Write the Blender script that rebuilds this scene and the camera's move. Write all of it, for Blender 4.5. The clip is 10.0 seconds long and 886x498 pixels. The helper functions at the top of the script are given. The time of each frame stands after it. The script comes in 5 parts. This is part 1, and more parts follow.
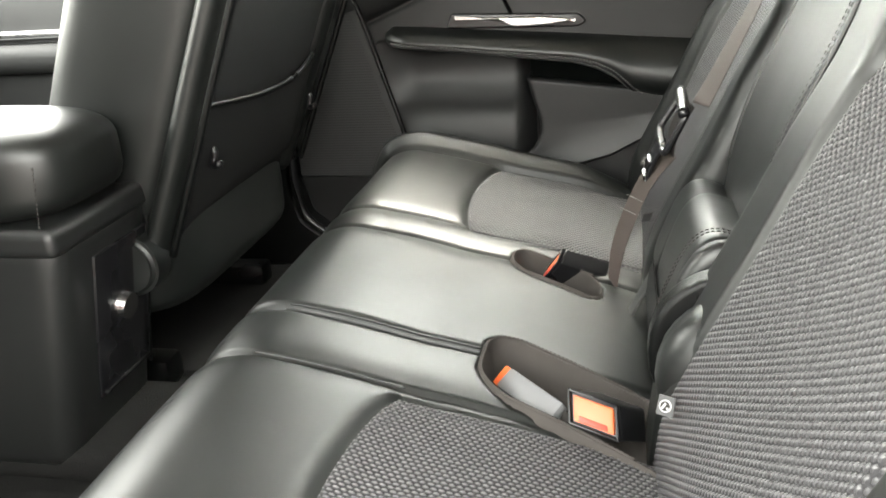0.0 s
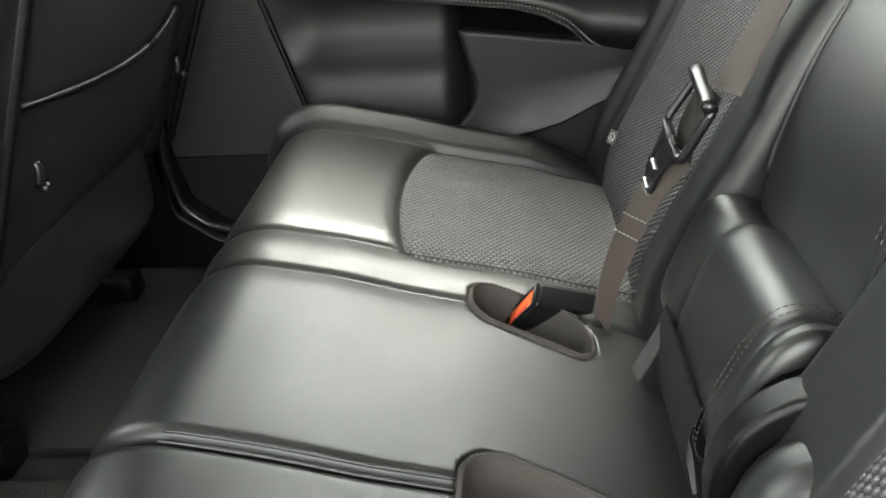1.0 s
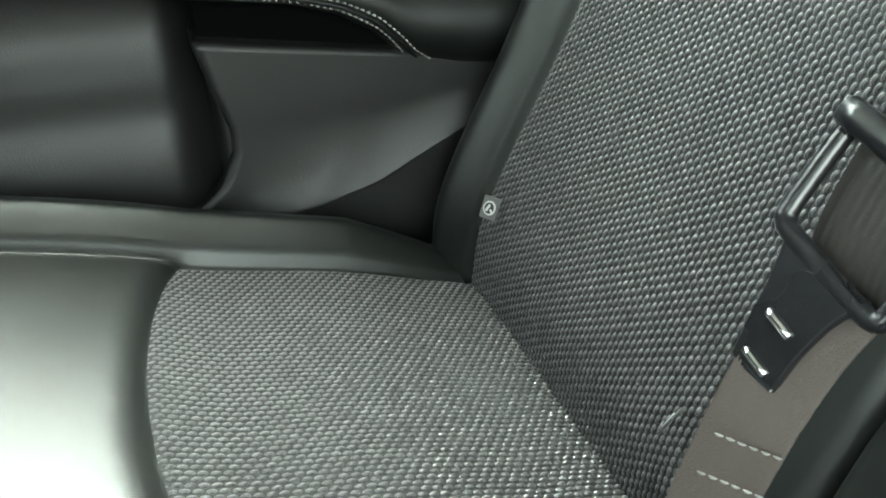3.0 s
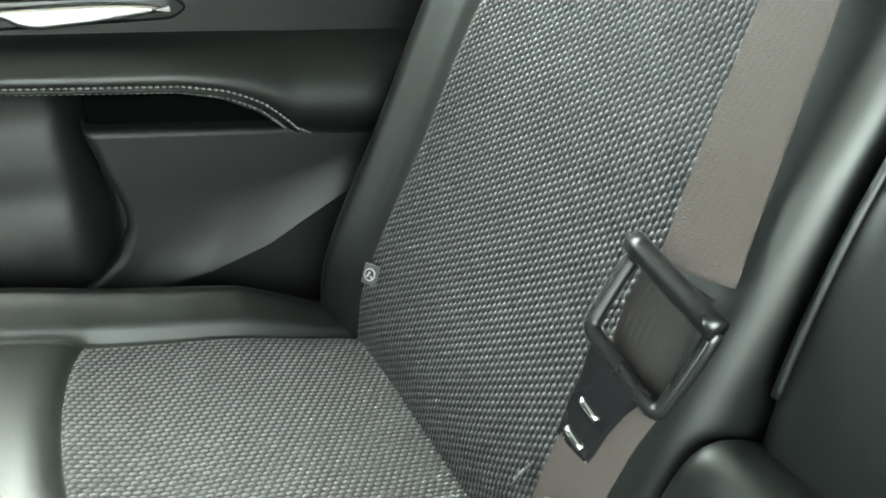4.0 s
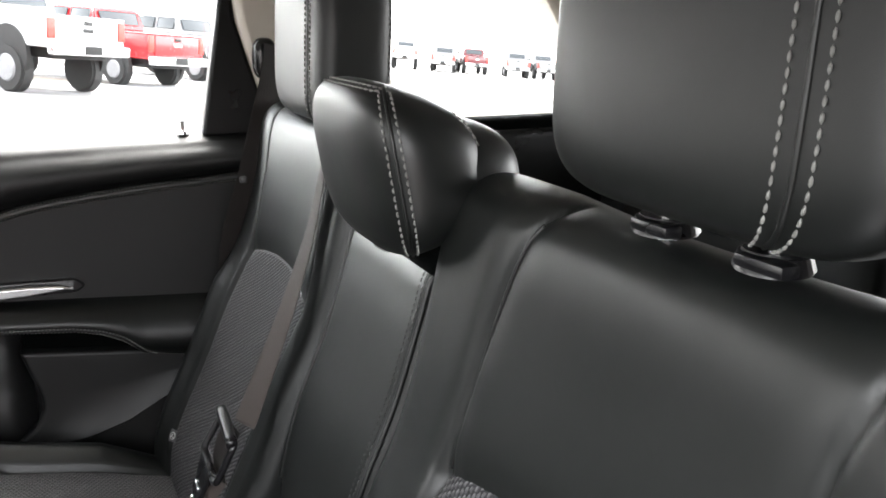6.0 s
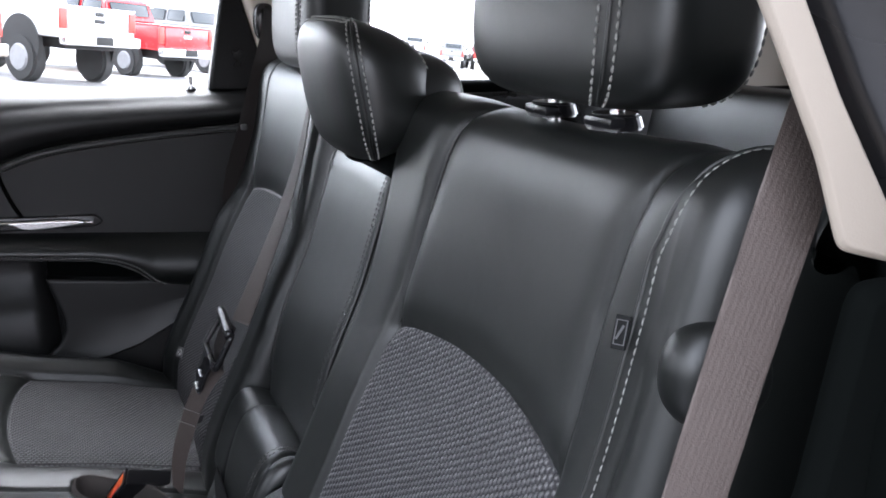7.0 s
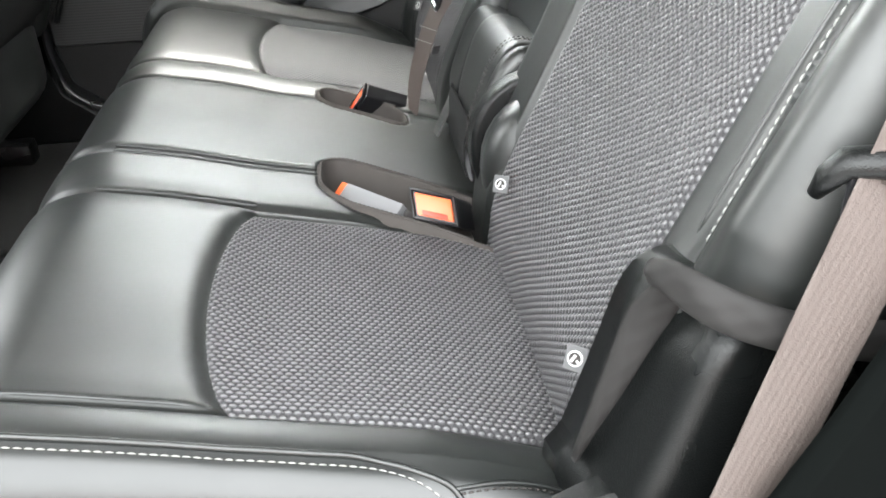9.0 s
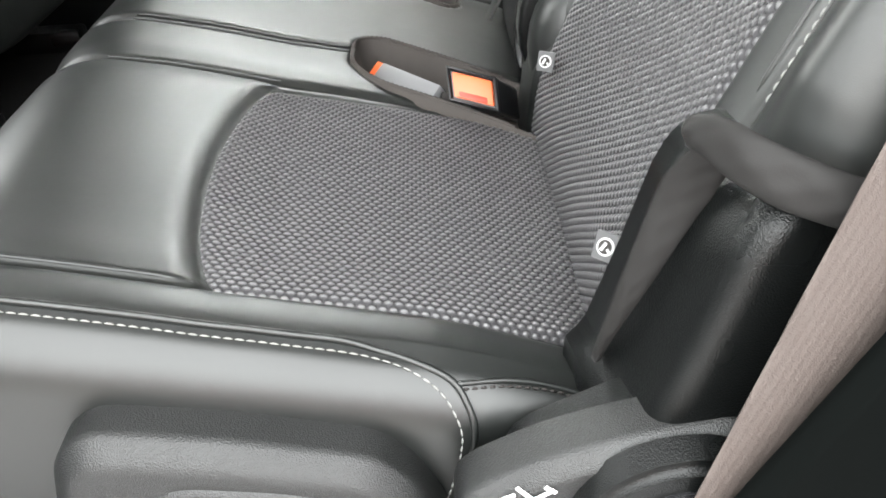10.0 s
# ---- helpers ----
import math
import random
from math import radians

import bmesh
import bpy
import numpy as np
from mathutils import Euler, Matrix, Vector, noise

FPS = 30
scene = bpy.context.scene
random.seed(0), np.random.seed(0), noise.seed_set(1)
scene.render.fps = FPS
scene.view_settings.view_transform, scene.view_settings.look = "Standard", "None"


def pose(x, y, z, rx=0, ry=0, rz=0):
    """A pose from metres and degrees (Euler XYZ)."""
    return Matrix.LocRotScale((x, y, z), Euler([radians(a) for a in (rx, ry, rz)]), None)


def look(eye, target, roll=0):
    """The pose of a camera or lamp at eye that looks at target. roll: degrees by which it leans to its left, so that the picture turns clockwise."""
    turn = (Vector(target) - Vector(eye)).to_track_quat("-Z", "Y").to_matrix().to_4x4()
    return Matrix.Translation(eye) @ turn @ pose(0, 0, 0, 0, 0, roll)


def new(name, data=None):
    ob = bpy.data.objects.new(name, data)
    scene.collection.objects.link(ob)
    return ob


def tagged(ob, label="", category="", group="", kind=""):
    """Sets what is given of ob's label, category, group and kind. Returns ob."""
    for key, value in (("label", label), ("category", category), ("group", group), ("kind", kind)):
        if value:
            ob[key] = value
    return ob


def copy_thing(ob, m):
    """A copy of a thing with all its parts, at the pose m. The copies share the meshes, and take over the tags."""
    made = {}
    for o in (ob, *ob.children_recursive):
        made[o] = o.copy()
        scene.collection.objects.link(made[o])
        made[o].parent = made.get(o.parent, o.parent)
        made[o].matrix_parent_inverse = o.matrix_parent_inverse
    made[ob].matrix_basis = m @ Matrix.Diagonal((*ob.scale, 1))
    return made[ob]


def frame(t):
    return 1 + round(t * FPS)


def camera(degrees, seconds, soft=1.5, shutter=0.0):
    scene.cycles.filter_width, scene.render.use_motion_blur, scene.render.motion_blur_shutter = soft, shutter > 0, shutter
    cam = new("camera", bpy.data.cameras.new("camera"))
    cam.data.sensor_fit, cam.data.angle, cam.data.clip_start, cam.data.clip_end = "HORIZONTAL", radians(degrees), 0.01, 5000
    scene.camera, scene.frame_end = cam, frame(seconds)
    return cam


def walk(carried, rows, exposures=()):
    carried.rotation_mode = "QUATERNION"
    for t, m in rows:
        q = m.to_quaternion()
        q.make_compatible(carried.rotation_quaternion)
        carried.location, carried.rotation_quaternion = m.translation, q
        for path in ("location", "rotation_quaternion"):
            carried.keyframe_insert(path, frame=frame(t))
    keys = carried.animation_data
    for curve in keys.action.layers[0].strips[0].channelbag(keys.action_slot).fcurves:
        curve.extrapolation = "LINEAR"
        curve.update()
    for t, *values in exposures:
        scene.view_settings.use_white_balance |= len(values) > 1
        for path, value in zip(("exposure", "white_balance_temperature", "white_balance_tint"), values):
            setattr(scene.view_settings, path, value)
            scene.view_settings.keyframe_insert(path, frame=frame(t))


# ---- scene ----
cam = camera(55.7, 10.0, soft=1.8)
PATH = [
    (0, (-0.082, -0.899, 0.743), (-0.424, 0.919, -0.018), 1.2),
    (0.5, (-0.132, -0.741, 0.737), (-0.298, 1.044, -0.151), 1.7),
    (1, (-0.182, -0.571, 0.742), (-0.259, 1.192, -0.198), 1.9),
    (1.5, (-0.226, -0.389, 0.668), (-0.113, 1.378, -0.262), 3.2),
    (2, (-0.272, -0.224, 0.674), (0.058, 1.524, -0.241), 4.5),
    (2.2, (-0.279, -0.169, 0.684), (0.122, 1.564, -0.229), 4.6),
    (3.3, (-0.257, -0.047, 0.606), (0.44, 1.608, -0.274), 5.1),
    (3.5, (-0.257, -0.052, 0.621), (0.485, 1.588, -0.25), 5.4),
    (4, (-0.269, -0.101, 0.716), (0.578, 1.477, -0.174), 5.6),
    (4.5, (-0.282, -0.197, 0.79), (0.605, 1.396, -0.031), 6.0),
    (5, (-0.255, -0.366, 0.883), (0.636, 1.337, 0.33), 5.6),
    (5.5, (-0.183, -0.576, 0.961), (0.658, 1.176, 0.49), 4.4),
    (5.7, (-0.164, -0.665, 0.982), (0.671, 1.096, 0.532), 4.7),
    (6.8, (-0.171, -0.951, 0.958), (0.656, 0.806, 0.48), 4.9),
    (7, (-0.188, -0.977, 0.928), (0.629, 0.789, 0.464), 5.3),
    (7.2, (-0.186, -0.977, 0.903), (0.601, 0.797, 0.417), 5.1),
    (7.5, (-0.193, -0.995, 0.867), (0.505, 0.786, 0.284), 4.8),
    (8, (-0.193, -1.014, 0.816), (0.337, 0.76, 0.061), 4.3),
    (8.5, (-0.181, -1.011, 0.752), (0.205, 0.76, -0.095), 3.3),
    (9, (-0.183, -1.002, 0.688), (0.103, 0.729, -0.273), 3.5),
    (9.5, (-0.165, -0.982, 0.63), (0.006, 0.706, -0.428), 3.2),
    (10, (-0.133, -0.96, 0.624), (-0.028, 0.69, -0.502), 2.8),
]
EXPOSURES = [(0.0, 5.27, 7150, 4), (0.5, 5.27, 7050, 3), (1.0, 5.0, 6900, 2), (2.2, 5.23, 6600, -6), (3.5, 5.38, 6400, -13), (4.5, 5.65, 6650, -4), (5.0, 5.26, 6850, 5), (5.5, 4.29, 7100, 9), (5.7, 4.19, 6950, 9), (6.8, 3.73, 5950, 14), (7.2, 4.05, 6050, 12), (7.5, 4.55, 6250, 9), (8.0, 5.02, 6450, 7), (9.0, 5.37, 6650, 6), (10.0, 5.10, 6750, 6)]
walk(cam, [(t, look(eye, target, roll)) for t, eye, target, roll in PATH], exposures=EXPOSURES)
world = bpy.data.worlds.new("overcast_sky")
scene.world = world
world.use_nodes = True
wn = world.node_tree
wn.nodes.clear()
sky = wn.nodes.new("ShaderNodeTexSky")
sky.sky_type = "NISHITA"
sky.sun_disc = False
sky.sun_elevation = radians(64)
sky.sun_rotation = radians(9.5)
hsv = wn.nodes.new("ShaderNodeHueSaturation")
hsv.inputs["Saturation"].default_value = 0.12
bg = wn.nodes.new("ShaderNodeBackground")
bg.inputs["Strength"].default_value = 0.15
wo = wn.nodes.new("ShaderNodeOutputWorld")
wn.links.new(sky.outputs[0], hsv.inputs["Color"])
wn.links.new(hsv.outputs[0], bg.inputs["Color"])
wn.links.new(bg.outputs[0], wo.inputs["Surface"])
sun = new("sun", bpy.data.lights.new("sun", "SUN"))
sun.data.energy, sun.data.angle, sun.data.color = 0.5, radians(40), (1.0, 0.97, 0.94)
sun.matrix_world = look((0, 0, 5), (-0.4025, -2.4053, 0))

# ---- materials ----


def material(name, colour, rough=0.5, metal=0.0, grain=0.0, scale=400.0, vary=0.08, vscale=6.0, bump=0.15, kind="noise", coat=0.0, spec=0.5, rvary=0.08, wrinkle=0.0):
    """A surface with grain (fine relief) and slow variation of tone and gloss."""
    m = bpy.data.materials.new(name)
    m.use_nodes = True
    nt = m.node_tree
    b = nt.nodes["Principled BSDF"]
    tc = nt.nodes.new("ShaderNodeTexCoord")
    slow = nt.nodes.new("ShaderNodeTexNoise")
    slow.inputs["Scale"].default_value, slow.inputs["Detail"].default_value = vscale, 4
    nt.links.new(tc.outputs["Object"], slow.inputs["Vector"])
    mix = nt.nodes.new("ShaderNodeMix")
    mix.data_type = "RGBA"
    lo = tuple(c * (1 - vary) for c in colour)
    hi = tuple(min(1, c * (1 + vary)) for c in colour)
    mix.inputs[6].default_value, mix.inputs[7].default_value = (*lo, 1), (*hi, 1)
    nt.links.new(slow.outputs["Fac"], mix.inputs[0])
    nt.links.new(mix.outputs[2], b.inputs["Base Color"])
    rr = nt.nodes.new("ShaderNodeMapRange")
    rr.inputs["To Min"].default_value, rr.inputs["To Max"].default_value = max(0.02, rough - rvary), min(1, rough + rvary)
    nt.links.new(slow.outputs["Fac"], rr.inputs["Value"])
    nt.links.new(rr.outputs["Result"], b.inputs["Roughness"])
    b.inputs["Metallic"].default_value = metal
    b.inputs["Specular IOR Level"].default_value = spec
    b.inputs["Coat Weight"].default_value = coat
    if grain:
        if kind == "cells":
            tex = nt.nodes.new("ShaderNodeTexVoronoi")
            out = tex.outputs["Distance"]
        else:
            tex = nt.nodes.new("ShaderNodeTexNoise")
            tex.inputs["Detail"].default_value = 3
            out = tex.outputs["Fac"]
        tex.inputs["Scale"].default_value = scale
        nt.links.new(tc.outputs["Object"], tex.inputs["Vector"])
        bp = nt.nodes.new("ShaderNodeBump")
        bp.inputs["Strength"].default_value, bp.inputs["Distance"].default_value = bump, grain
        nt.links.new(out, bp.inputs["Height"])
        if wrinkle:
            soft = nt.nodes.new("ShaderNodeTexNoise")
            soft.inputs["Scale"].default_value, soft.inputs["Detail"].default_value, soft.inputs["Distortion"].default_value = 30, 3, 0.6
            nt.links.new(tc.outputs["Object"], soft.inputs["Vector"])
            wb = nt.nodes.new("ShaderNodeBump")
            wb.inputs["Strength"].default_value, wb.inputs["Distance"].default_value = 0.3, wrinkle
            nt.links.new(soft.outputs["Fac"], wb.inputs["Height"])
            nt.links.new(wb.outputs["Normal"], bp.inputs["Normal"])
        nt.links.new(bp.outputs["Normal"], b.inputs["Normal"])
    return m


LEATHER = material("black_leather", (0.0050, 0.0059, 0.0055), 0.42, grain=0.0004, scale=1900, kind="cells", bump=0.10, vscale=9, spec=0.58, wrinkle=0.0007, rvary=0.05)
MESHCLOTH = material("woven_yarn", (0.047, 0.0457, 0.048), 0.35, grain=0.0002, scale=1500, bump=0.1, vary=0.06, vscale=60, spec=0.8)
CLOTHGROUND = material("ground_yarn", (0.033, 0.032, 0.034), 0.7, grain=0.0003, scale=1800, bump=0.3, spec=0.2)
PLASTIC = material("grained_plastic", (0.0028, 0.0032, 0.0032), 0.29, grain=0.0006, scale=1150, kind="cells", bump=0.4, spec=0.22)
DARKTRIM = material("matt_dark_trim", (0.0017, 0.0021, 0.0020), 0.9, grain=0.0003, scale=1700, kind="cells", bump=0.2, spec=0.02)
DOORSKIN = material("soft_door_skin", (0.0070, 0.0073, 0.0074), 0.46, grain=0.0005, scale=900, kind="cells", bump=0.35, spec=0.40)
DARKCLOTH = material("pocket_lining", (0.0095, 0.0097, 0.0098), 0.9, grain=0.0004, scale=1200, bump=0.4, spec=0.15)
CARPET = material("carpet", (0.0125, 0.0125, 0.0122), 0.95, grain=0.003, scale=500, bump=0.8, spec=0.1, vary=0.3, vscale=40)
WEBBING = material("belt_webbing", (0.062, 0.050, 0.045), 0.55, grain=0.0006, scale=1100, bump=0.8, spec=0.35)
# Darker copy of belt_webbing for belts in shade; also dark thread and tag fields.
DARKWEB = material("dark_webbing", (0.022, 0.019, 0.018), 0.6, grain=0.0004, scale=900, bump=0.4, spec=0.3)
POCKETCLOTH = material("brown_pocket_fabric", (0.044, 0.039, 0.036), 0.85, grain=0.0004, scale=1200, bump=0.4, spec=0.25, vary=0.2, vscale=30)
SHIELD = material("faded_grained_plastic", (0.0095, 0.0099, 0.0099), 0.40, grain=0.0006, scale=1150, kind="cells", bump=0.6, spec=0.45)
THREAD = material("pale_thread", (0.20, 0.20, 0.19), 0.7)
SOFTTHREAD = material("dark_grey_thread", (0.05, 0.05, 0.05), 0.7)
CHROME = material("satin_chrome", (0.75, 0.75, 0.75), 0.22, metal=1.0, vary=0.02, rvary=0.03)
HEADLINER = material("headliner_cloth", (0.50, 0.47, 0.42), 0.9, grain=0.0006, scale=900, bump=0.3)
PALETRIM = material("pale_beige_trim", (0.50, 0.46, 0.40), 0.7, grain=0.0006, scale=800, bump=0.3)
BEIGE = material("beige_trim", (0.23, 0.20, 0.165), 0.7, grain=0.0006, scale=800, bump=0.3)
RED = material("red_button", (0.62, 0.105, 0.025), 0.4)
BLACK = material("gloss_black_plastic", (0.008, 0.008, 0.009), 0.28, vary=0.02)
LABELCLOTH = material("tag_cloth", (0.07, 0.07, 0.072), 0.8)

# ---- mesh helpers ----
# The car stands a little nose-down against the axes of its own plan.
CAR = pose(0, 0, 0.34) @ pose(0, 0, 0, 0, -5.0, 0) @ pose(0, 0, -0.34)



def obj(name, verts, faces, mat, parent=None, label="", smooth=True, car=True):
    me = bpy.data.meshes.new(name)
    me.from_pydata([tuple(map(float, v)) for v in verts], [], [tuple(int(i) for i in f) for f in faces])
    me.materials.append(mat)
    if smooth:
        me.shade_smooth()
    me.update()
    ob = new(name, me)
    if parent:
        ob.parent = parent
    elif car:
        ob.matrix_world = CAR
    if label:
        tagged(ob, label)
    return ob


def part(name, bm, mat, parent=None, label="", smooth=True, car=True):
    me = bpy.data.meshes.new(name)
    bmesh.ops.recalc_face_normals(bm, faces=bm.faces[:])
    bm.to_mesh(me)
    bm.free()
    me.materials.append(mat)
    if smooth:
        me.shade_smooth()
        me.set_sharp_from_angle(angle=radians(40))
    ob = new(name, me)
    if parent:
        ob.parent = parent
    elif car:
        ob.matrix_world = CAR
    if label:
        tagged(ob, label)
    return ob


def thing(name, label, category, at=(0, 0, 0), group="", kind="", car=True):
    e = new(name)
    e.empty_display_size = 0.05
    e.matrix_world = CAR @ Matrix.Translation(at) if car else Matrix.Translation(at)
    return tagged(e, label, category, group, kind)


def spline(pts, n):
    """n points evenly along a smooth line through pts."""
    p = np.asarray(pts, float)
    q = np.vstack([2 * p[0] - p[1], p, 2 * p[-1] - p[-2]])
    out = []
    for i in range(1, len(q) - 2):
        t = np.linspace(0, 1, 24, endpoint=False)[:, None]
        a, b, c, d = q[i - 1], q[i], q[i + 1], q[i + 2]
        out.append(0.5 * (2 * b + (c - a) * t + (2 * a - 5 * b + 4 * c - d) * t**2 + (3 * b - a - 3 * c + d) * t**3))
    out = np.vstack(out + [p[-1:]])
    s = np.r_[0, np.cumsum(np.linalg.norm(np.diff(out, axis=0), axis=1))]
    u = np.linspace(0, s[-1], n)
    return np.stack([np.interp(u, s, out[:, k]) for k in range(out.shape[1])], 1)


def grid_faces(nu, nv, closed=False):
    f = []
    for i in range(nu - 1):
        for j in range(nv - 1 + closed):
            k = (j + 1) % nv
            f.append((i * nv + j, i * nv + k, (i + 1) * nv + k, (i + 1) * nv + j))
    return f


def sheet(name, pts, mat, parent=None, label="", cap=False):
    """A surface through a grid of points (nu, nv, 3)."""
    nu, nv, _ = pts.shape
    faces = grid_faces(nu, nv)
    if cap:
        rim = [j for j in range(nv)] + [i * nv + nv - 1 for i in range(1, nu)] + [(nu - 1) * nv + j for j in range(nv - 2, -1, -1)] + [i * nv for i in range(nu - 2, 0, -1)]
        faces.append(rim)
    return obj(name, pts.reshape(-1, 3), faces, mat, parent, label)


def normals2(p):
    """Left-hand normals of a flat line (n, 2)."""
    d = np.gradient(p, axis=0)
    d /= np.linalg.norm(d, axis=1)[:, None]
    return np.stack([d[:, 1], -d[:, 0]], 1)


def tube(name, pts, r, mat, parent=None, label="", n=10, sides=8, flat=1.0):
    """A round bar along a smooth line, with closed ends."""
    p = spline(pts, n)
    d = np.gradient(p, axis=0)
    d /= np.linalg.norm(d, axis=1)[:, None]
    up = np.array([0, 0, 1.0]) if abs(d[:, 2]).max() < 0.95 else np.array([0.0, 1, 0.01])
    verts = []
    rr = r if hasattr(r, "__len__") else [r] * n
    for i in range(n):
        a = np.cross(d[i], up)
        a /= np.linalg.norm(a)
        b = np.cross(a, d[i])
        for k in range(sides):
            w = 2 * math.pi * k / sides
            verts.append(p[i] + rr[i] * (a * math.cos(w) + b * flat * math.sin(w)))
    faces = grid_faces(n, sides, True) + [tuple(range(sides))[::-1], tuple((n - 1) * sides + k for k in range(sides))]
    return obj(name, verts, faces, mat, parent, label)


def arclen3(p):
    return np.r_[0, np.cumsum(np.linalg.norm(np.diff(p, axis=0), axis=1))]


def strap(name, pts, wide, width, mat, parent=None, label="", n=60, thick=0.0014, ribs=True):
    """A flat belt along a smooth line; wide: the way its width runs, for each given point."""
    p = spline(pts, n)
    w = spline(wide, n) if len(wide) > 1 else np.repeat(np.asarray(wide, float), n, 0)
    d = np.gradient(p, axis=0)
    d /= np.linalg.norm(d, axis=1)[:, None]
    w = w - (w * d).sum(1)[:, None] * d
    w /= np.linalg.norm(w, axis=1)[:, None]
    m = np.cross(d, w)
    wd = np.interp(np.linspace(0, 1, n), np.linspace(0, 1, len(width)), width)[:, None] if hasattr(width, "__len__") else width
    ring = []
    cols = 41
    along = arclen3(p)[:, None]
    for s in (1, -1):
        for k in range(cols):
            f = (k / (cols - 1) - 0.5) * s
            edge = 0.35 if abs(f) > 0.49 else 1
            rib = 0.00034 * (1 if k % 2 else -1) * (1 + 0.6 * np.sin(along * 2600 + k * 1.6)) if ribs else 0.0
            ring.append(p + w * f * wd + m * s * (thick / 2 * edge + rib))
    pts3 = np.stack(ring, 1)
    nv = 2 * cols
    faces = grid_faces(n, nv, True) + [tuple(range(nv)), tuple((n - 1) * nv + k for k in range(nv))[::-1]]
    return obj(name, pts3.reshape(-1, 3), faces, mat, parent, label)


def block(size, bevel=0.004, seg=2, at=(0, 0, 0), turn=(0, 0, 0), bm=None):
    """A bevelled box, added to bm."""
    b = bmesh.new()
    bmesh.ops.create_cube(b, size=1, matrix=Matrix.Diagonal((*size, 1)))
    if bevel:
        bmesh.ops.bevel(b, geom=b.edges[:], offset=bevel, segments=seg, affect="EDGES", profile=0.6)
    b.transform(pose(*at, *turn))
    if bm is None:
        return b
    me = bpy.data.meshes.new("t")
    b.to_mesh(me)
    b.free()
    bm.from_mesh(me)
    bpy.data.meshes.remove(me)
    return bm


def stitches(name, line, mat, parent, pitch=0.0055, length=0.004, r=0.0006, up=(0, 0, 1), label="pale contrast stitching", slant=0.0):
    """Short threads end to end along a line, as one row."""
    p = np.asarray(line, float)
    s = np.r_[0, np.cumsum(np.linalg.norm(np.diff(p, axis=0), axis=1))]
    verts, faces = [], []
    for k in range(int(s[-1] / pitch)):
        c = k * pitch
        a, b = (np.array([np.interp(v, s, p[:, j]) for j in range(3)]) for v in (c, c + length))
        d = (b - a) / (np.linalg.norm(b - a) + 1e-9)
        u = np.asarray(up, float)
        side = np.cross(d, u)
        side /= np.linalg.norm(side) + 1e-9
        n = np.cross(side, d)
        a, b = a - side * slant, b + side * slant
        o = len(verts)
        for q, rad in ((a - n * r, 0.3), (a * 0.7 + b * 0.3, 1), (a * 0.3 + b * 0.7, 1), (b - n * r, 0.3)):
            for w in range(5):
                t = 2 * math.pi * w / 5
                verts.append(q + r * rad * (side * math.cos(t) + n * math.sin(t)))
        for i in range(3):
            for w in range(5):
                v = (w + 1) % 5
                faces.append((o + i * 5 + w, o + i * 5 + v, o + i * 5 + 5 + v, o + i * 5 + 5 + w))
        faces += [tuple(o + w for w in range(5))[::-1], tuple(o + 15 + w for w in range(5))]
    return obj(name, verts, faces, mat, parent, label)


def bell(d, w):
    return np.exp(-((d / w) ** 2))

# ---- rear bench: profiles (x to the rear, z up) ----
CUSH = spline([(0.075, 0.17), (0.045, 0.232), (0.0, 0.258), (-0.1, 0.290), (-0.25, 0.325), (-0.36, 0.349), (-0.415, 0.359), (-0.456, 0.349), (-0.482, 0.312), (-0.487, 0.26), (-0.47, 0.19), (-0.45, 0.13), (-0.44, 0.09)], 240)
BACK = spline([(-0.015, 0.215), (-0.012, 0.27), (0.0, 0.33), (0.055, 0.45), (0.10, 0.55), (0.14, 0.635), (0.172, 0.75), (0.188, 0.82), (0.201, 0.849), (0.225, 0.863), (0.258, 0.861), (0.292, 0.842), (0.322, 0.79), (0.32, 0.60), (0.26, 0.40), (0.20, 0.25)], 300)
CUSH_N, BACK_N = normals2(CUSH), -normals2(BACK)
CREST = int(np.argmax(BACK[:, 1]))


def arclen(p):
    return np.r_[0, np.cumsum(np.linalg.norm(np.diff(p, axis=0), axis=1))]


CUSH_S, BACK_S = arclen(CUSH), arclen(BACK)


def side_line(y0, y1, r0, r1, depth, n):
    """Across a pad: (y, drop) up one side, round over, across and down the other side."""
    pts = [(y0, -depth)] + [(y0, -r0 - (depth - r0) * k) for k in (0.6, 0.3)]
    pts += [(y0 + r0 * (1 - math.cos(a)), -r0 * (1 - math.sin(a))) for a in np.linspace(0, math.pi / 2, 10)]
    pts += [(y, 0.0) for y in np.linspace(y0 + r0, y1 - r1, n)[1:-1]]
    pts += [(y1 - r1 * (1 - math.cos(a)), -r1 * (1 - math.sin(a))) for a in np.linspace(math.pi / 2, 0, 10)]
    pts += [(y1, -r1 - (depth - r1) * k) for k in (0.3, 0.6)] + [(y1, -depth)]
    return np.array(pts)


def pad(name, prof, norm, cross, relief, mat, parent, label="", keep=slice(None), wells=(), deep=None):
    """A stuffed pad: a profile swept across, with relief(s, y) added along the normal."""
    p, nn, s = prof[keep], norm[keep], arclen(prof)[keep]
    y, h = cross[:, 0], cross[:, 1]
    S, Y = np.meshgrid(s, y, indexing="ij")
    H = h[None, :] + relief(S, Y) * np.clip(1 + h / 0.05, 0, 1)[None, :]
    if deep is not None:
        H = np.maximum(H, -deep[keep][:, None])
    pts = np.stack([p[:, :1] + nn[:, :1] * H, Y, p[:, 1:] + nn[:, 1:] * H], -1)
    for well in wells:
        d = well(np.repeat(p[:, :1], len(y), 1), Y)
        pts[..., 2] -= 0.07 * np.clip(0.5 - d / 0.007, 0, 1) * (h > -0.03)[None, :]
    return sheet(name, pts, mat, parent, label)


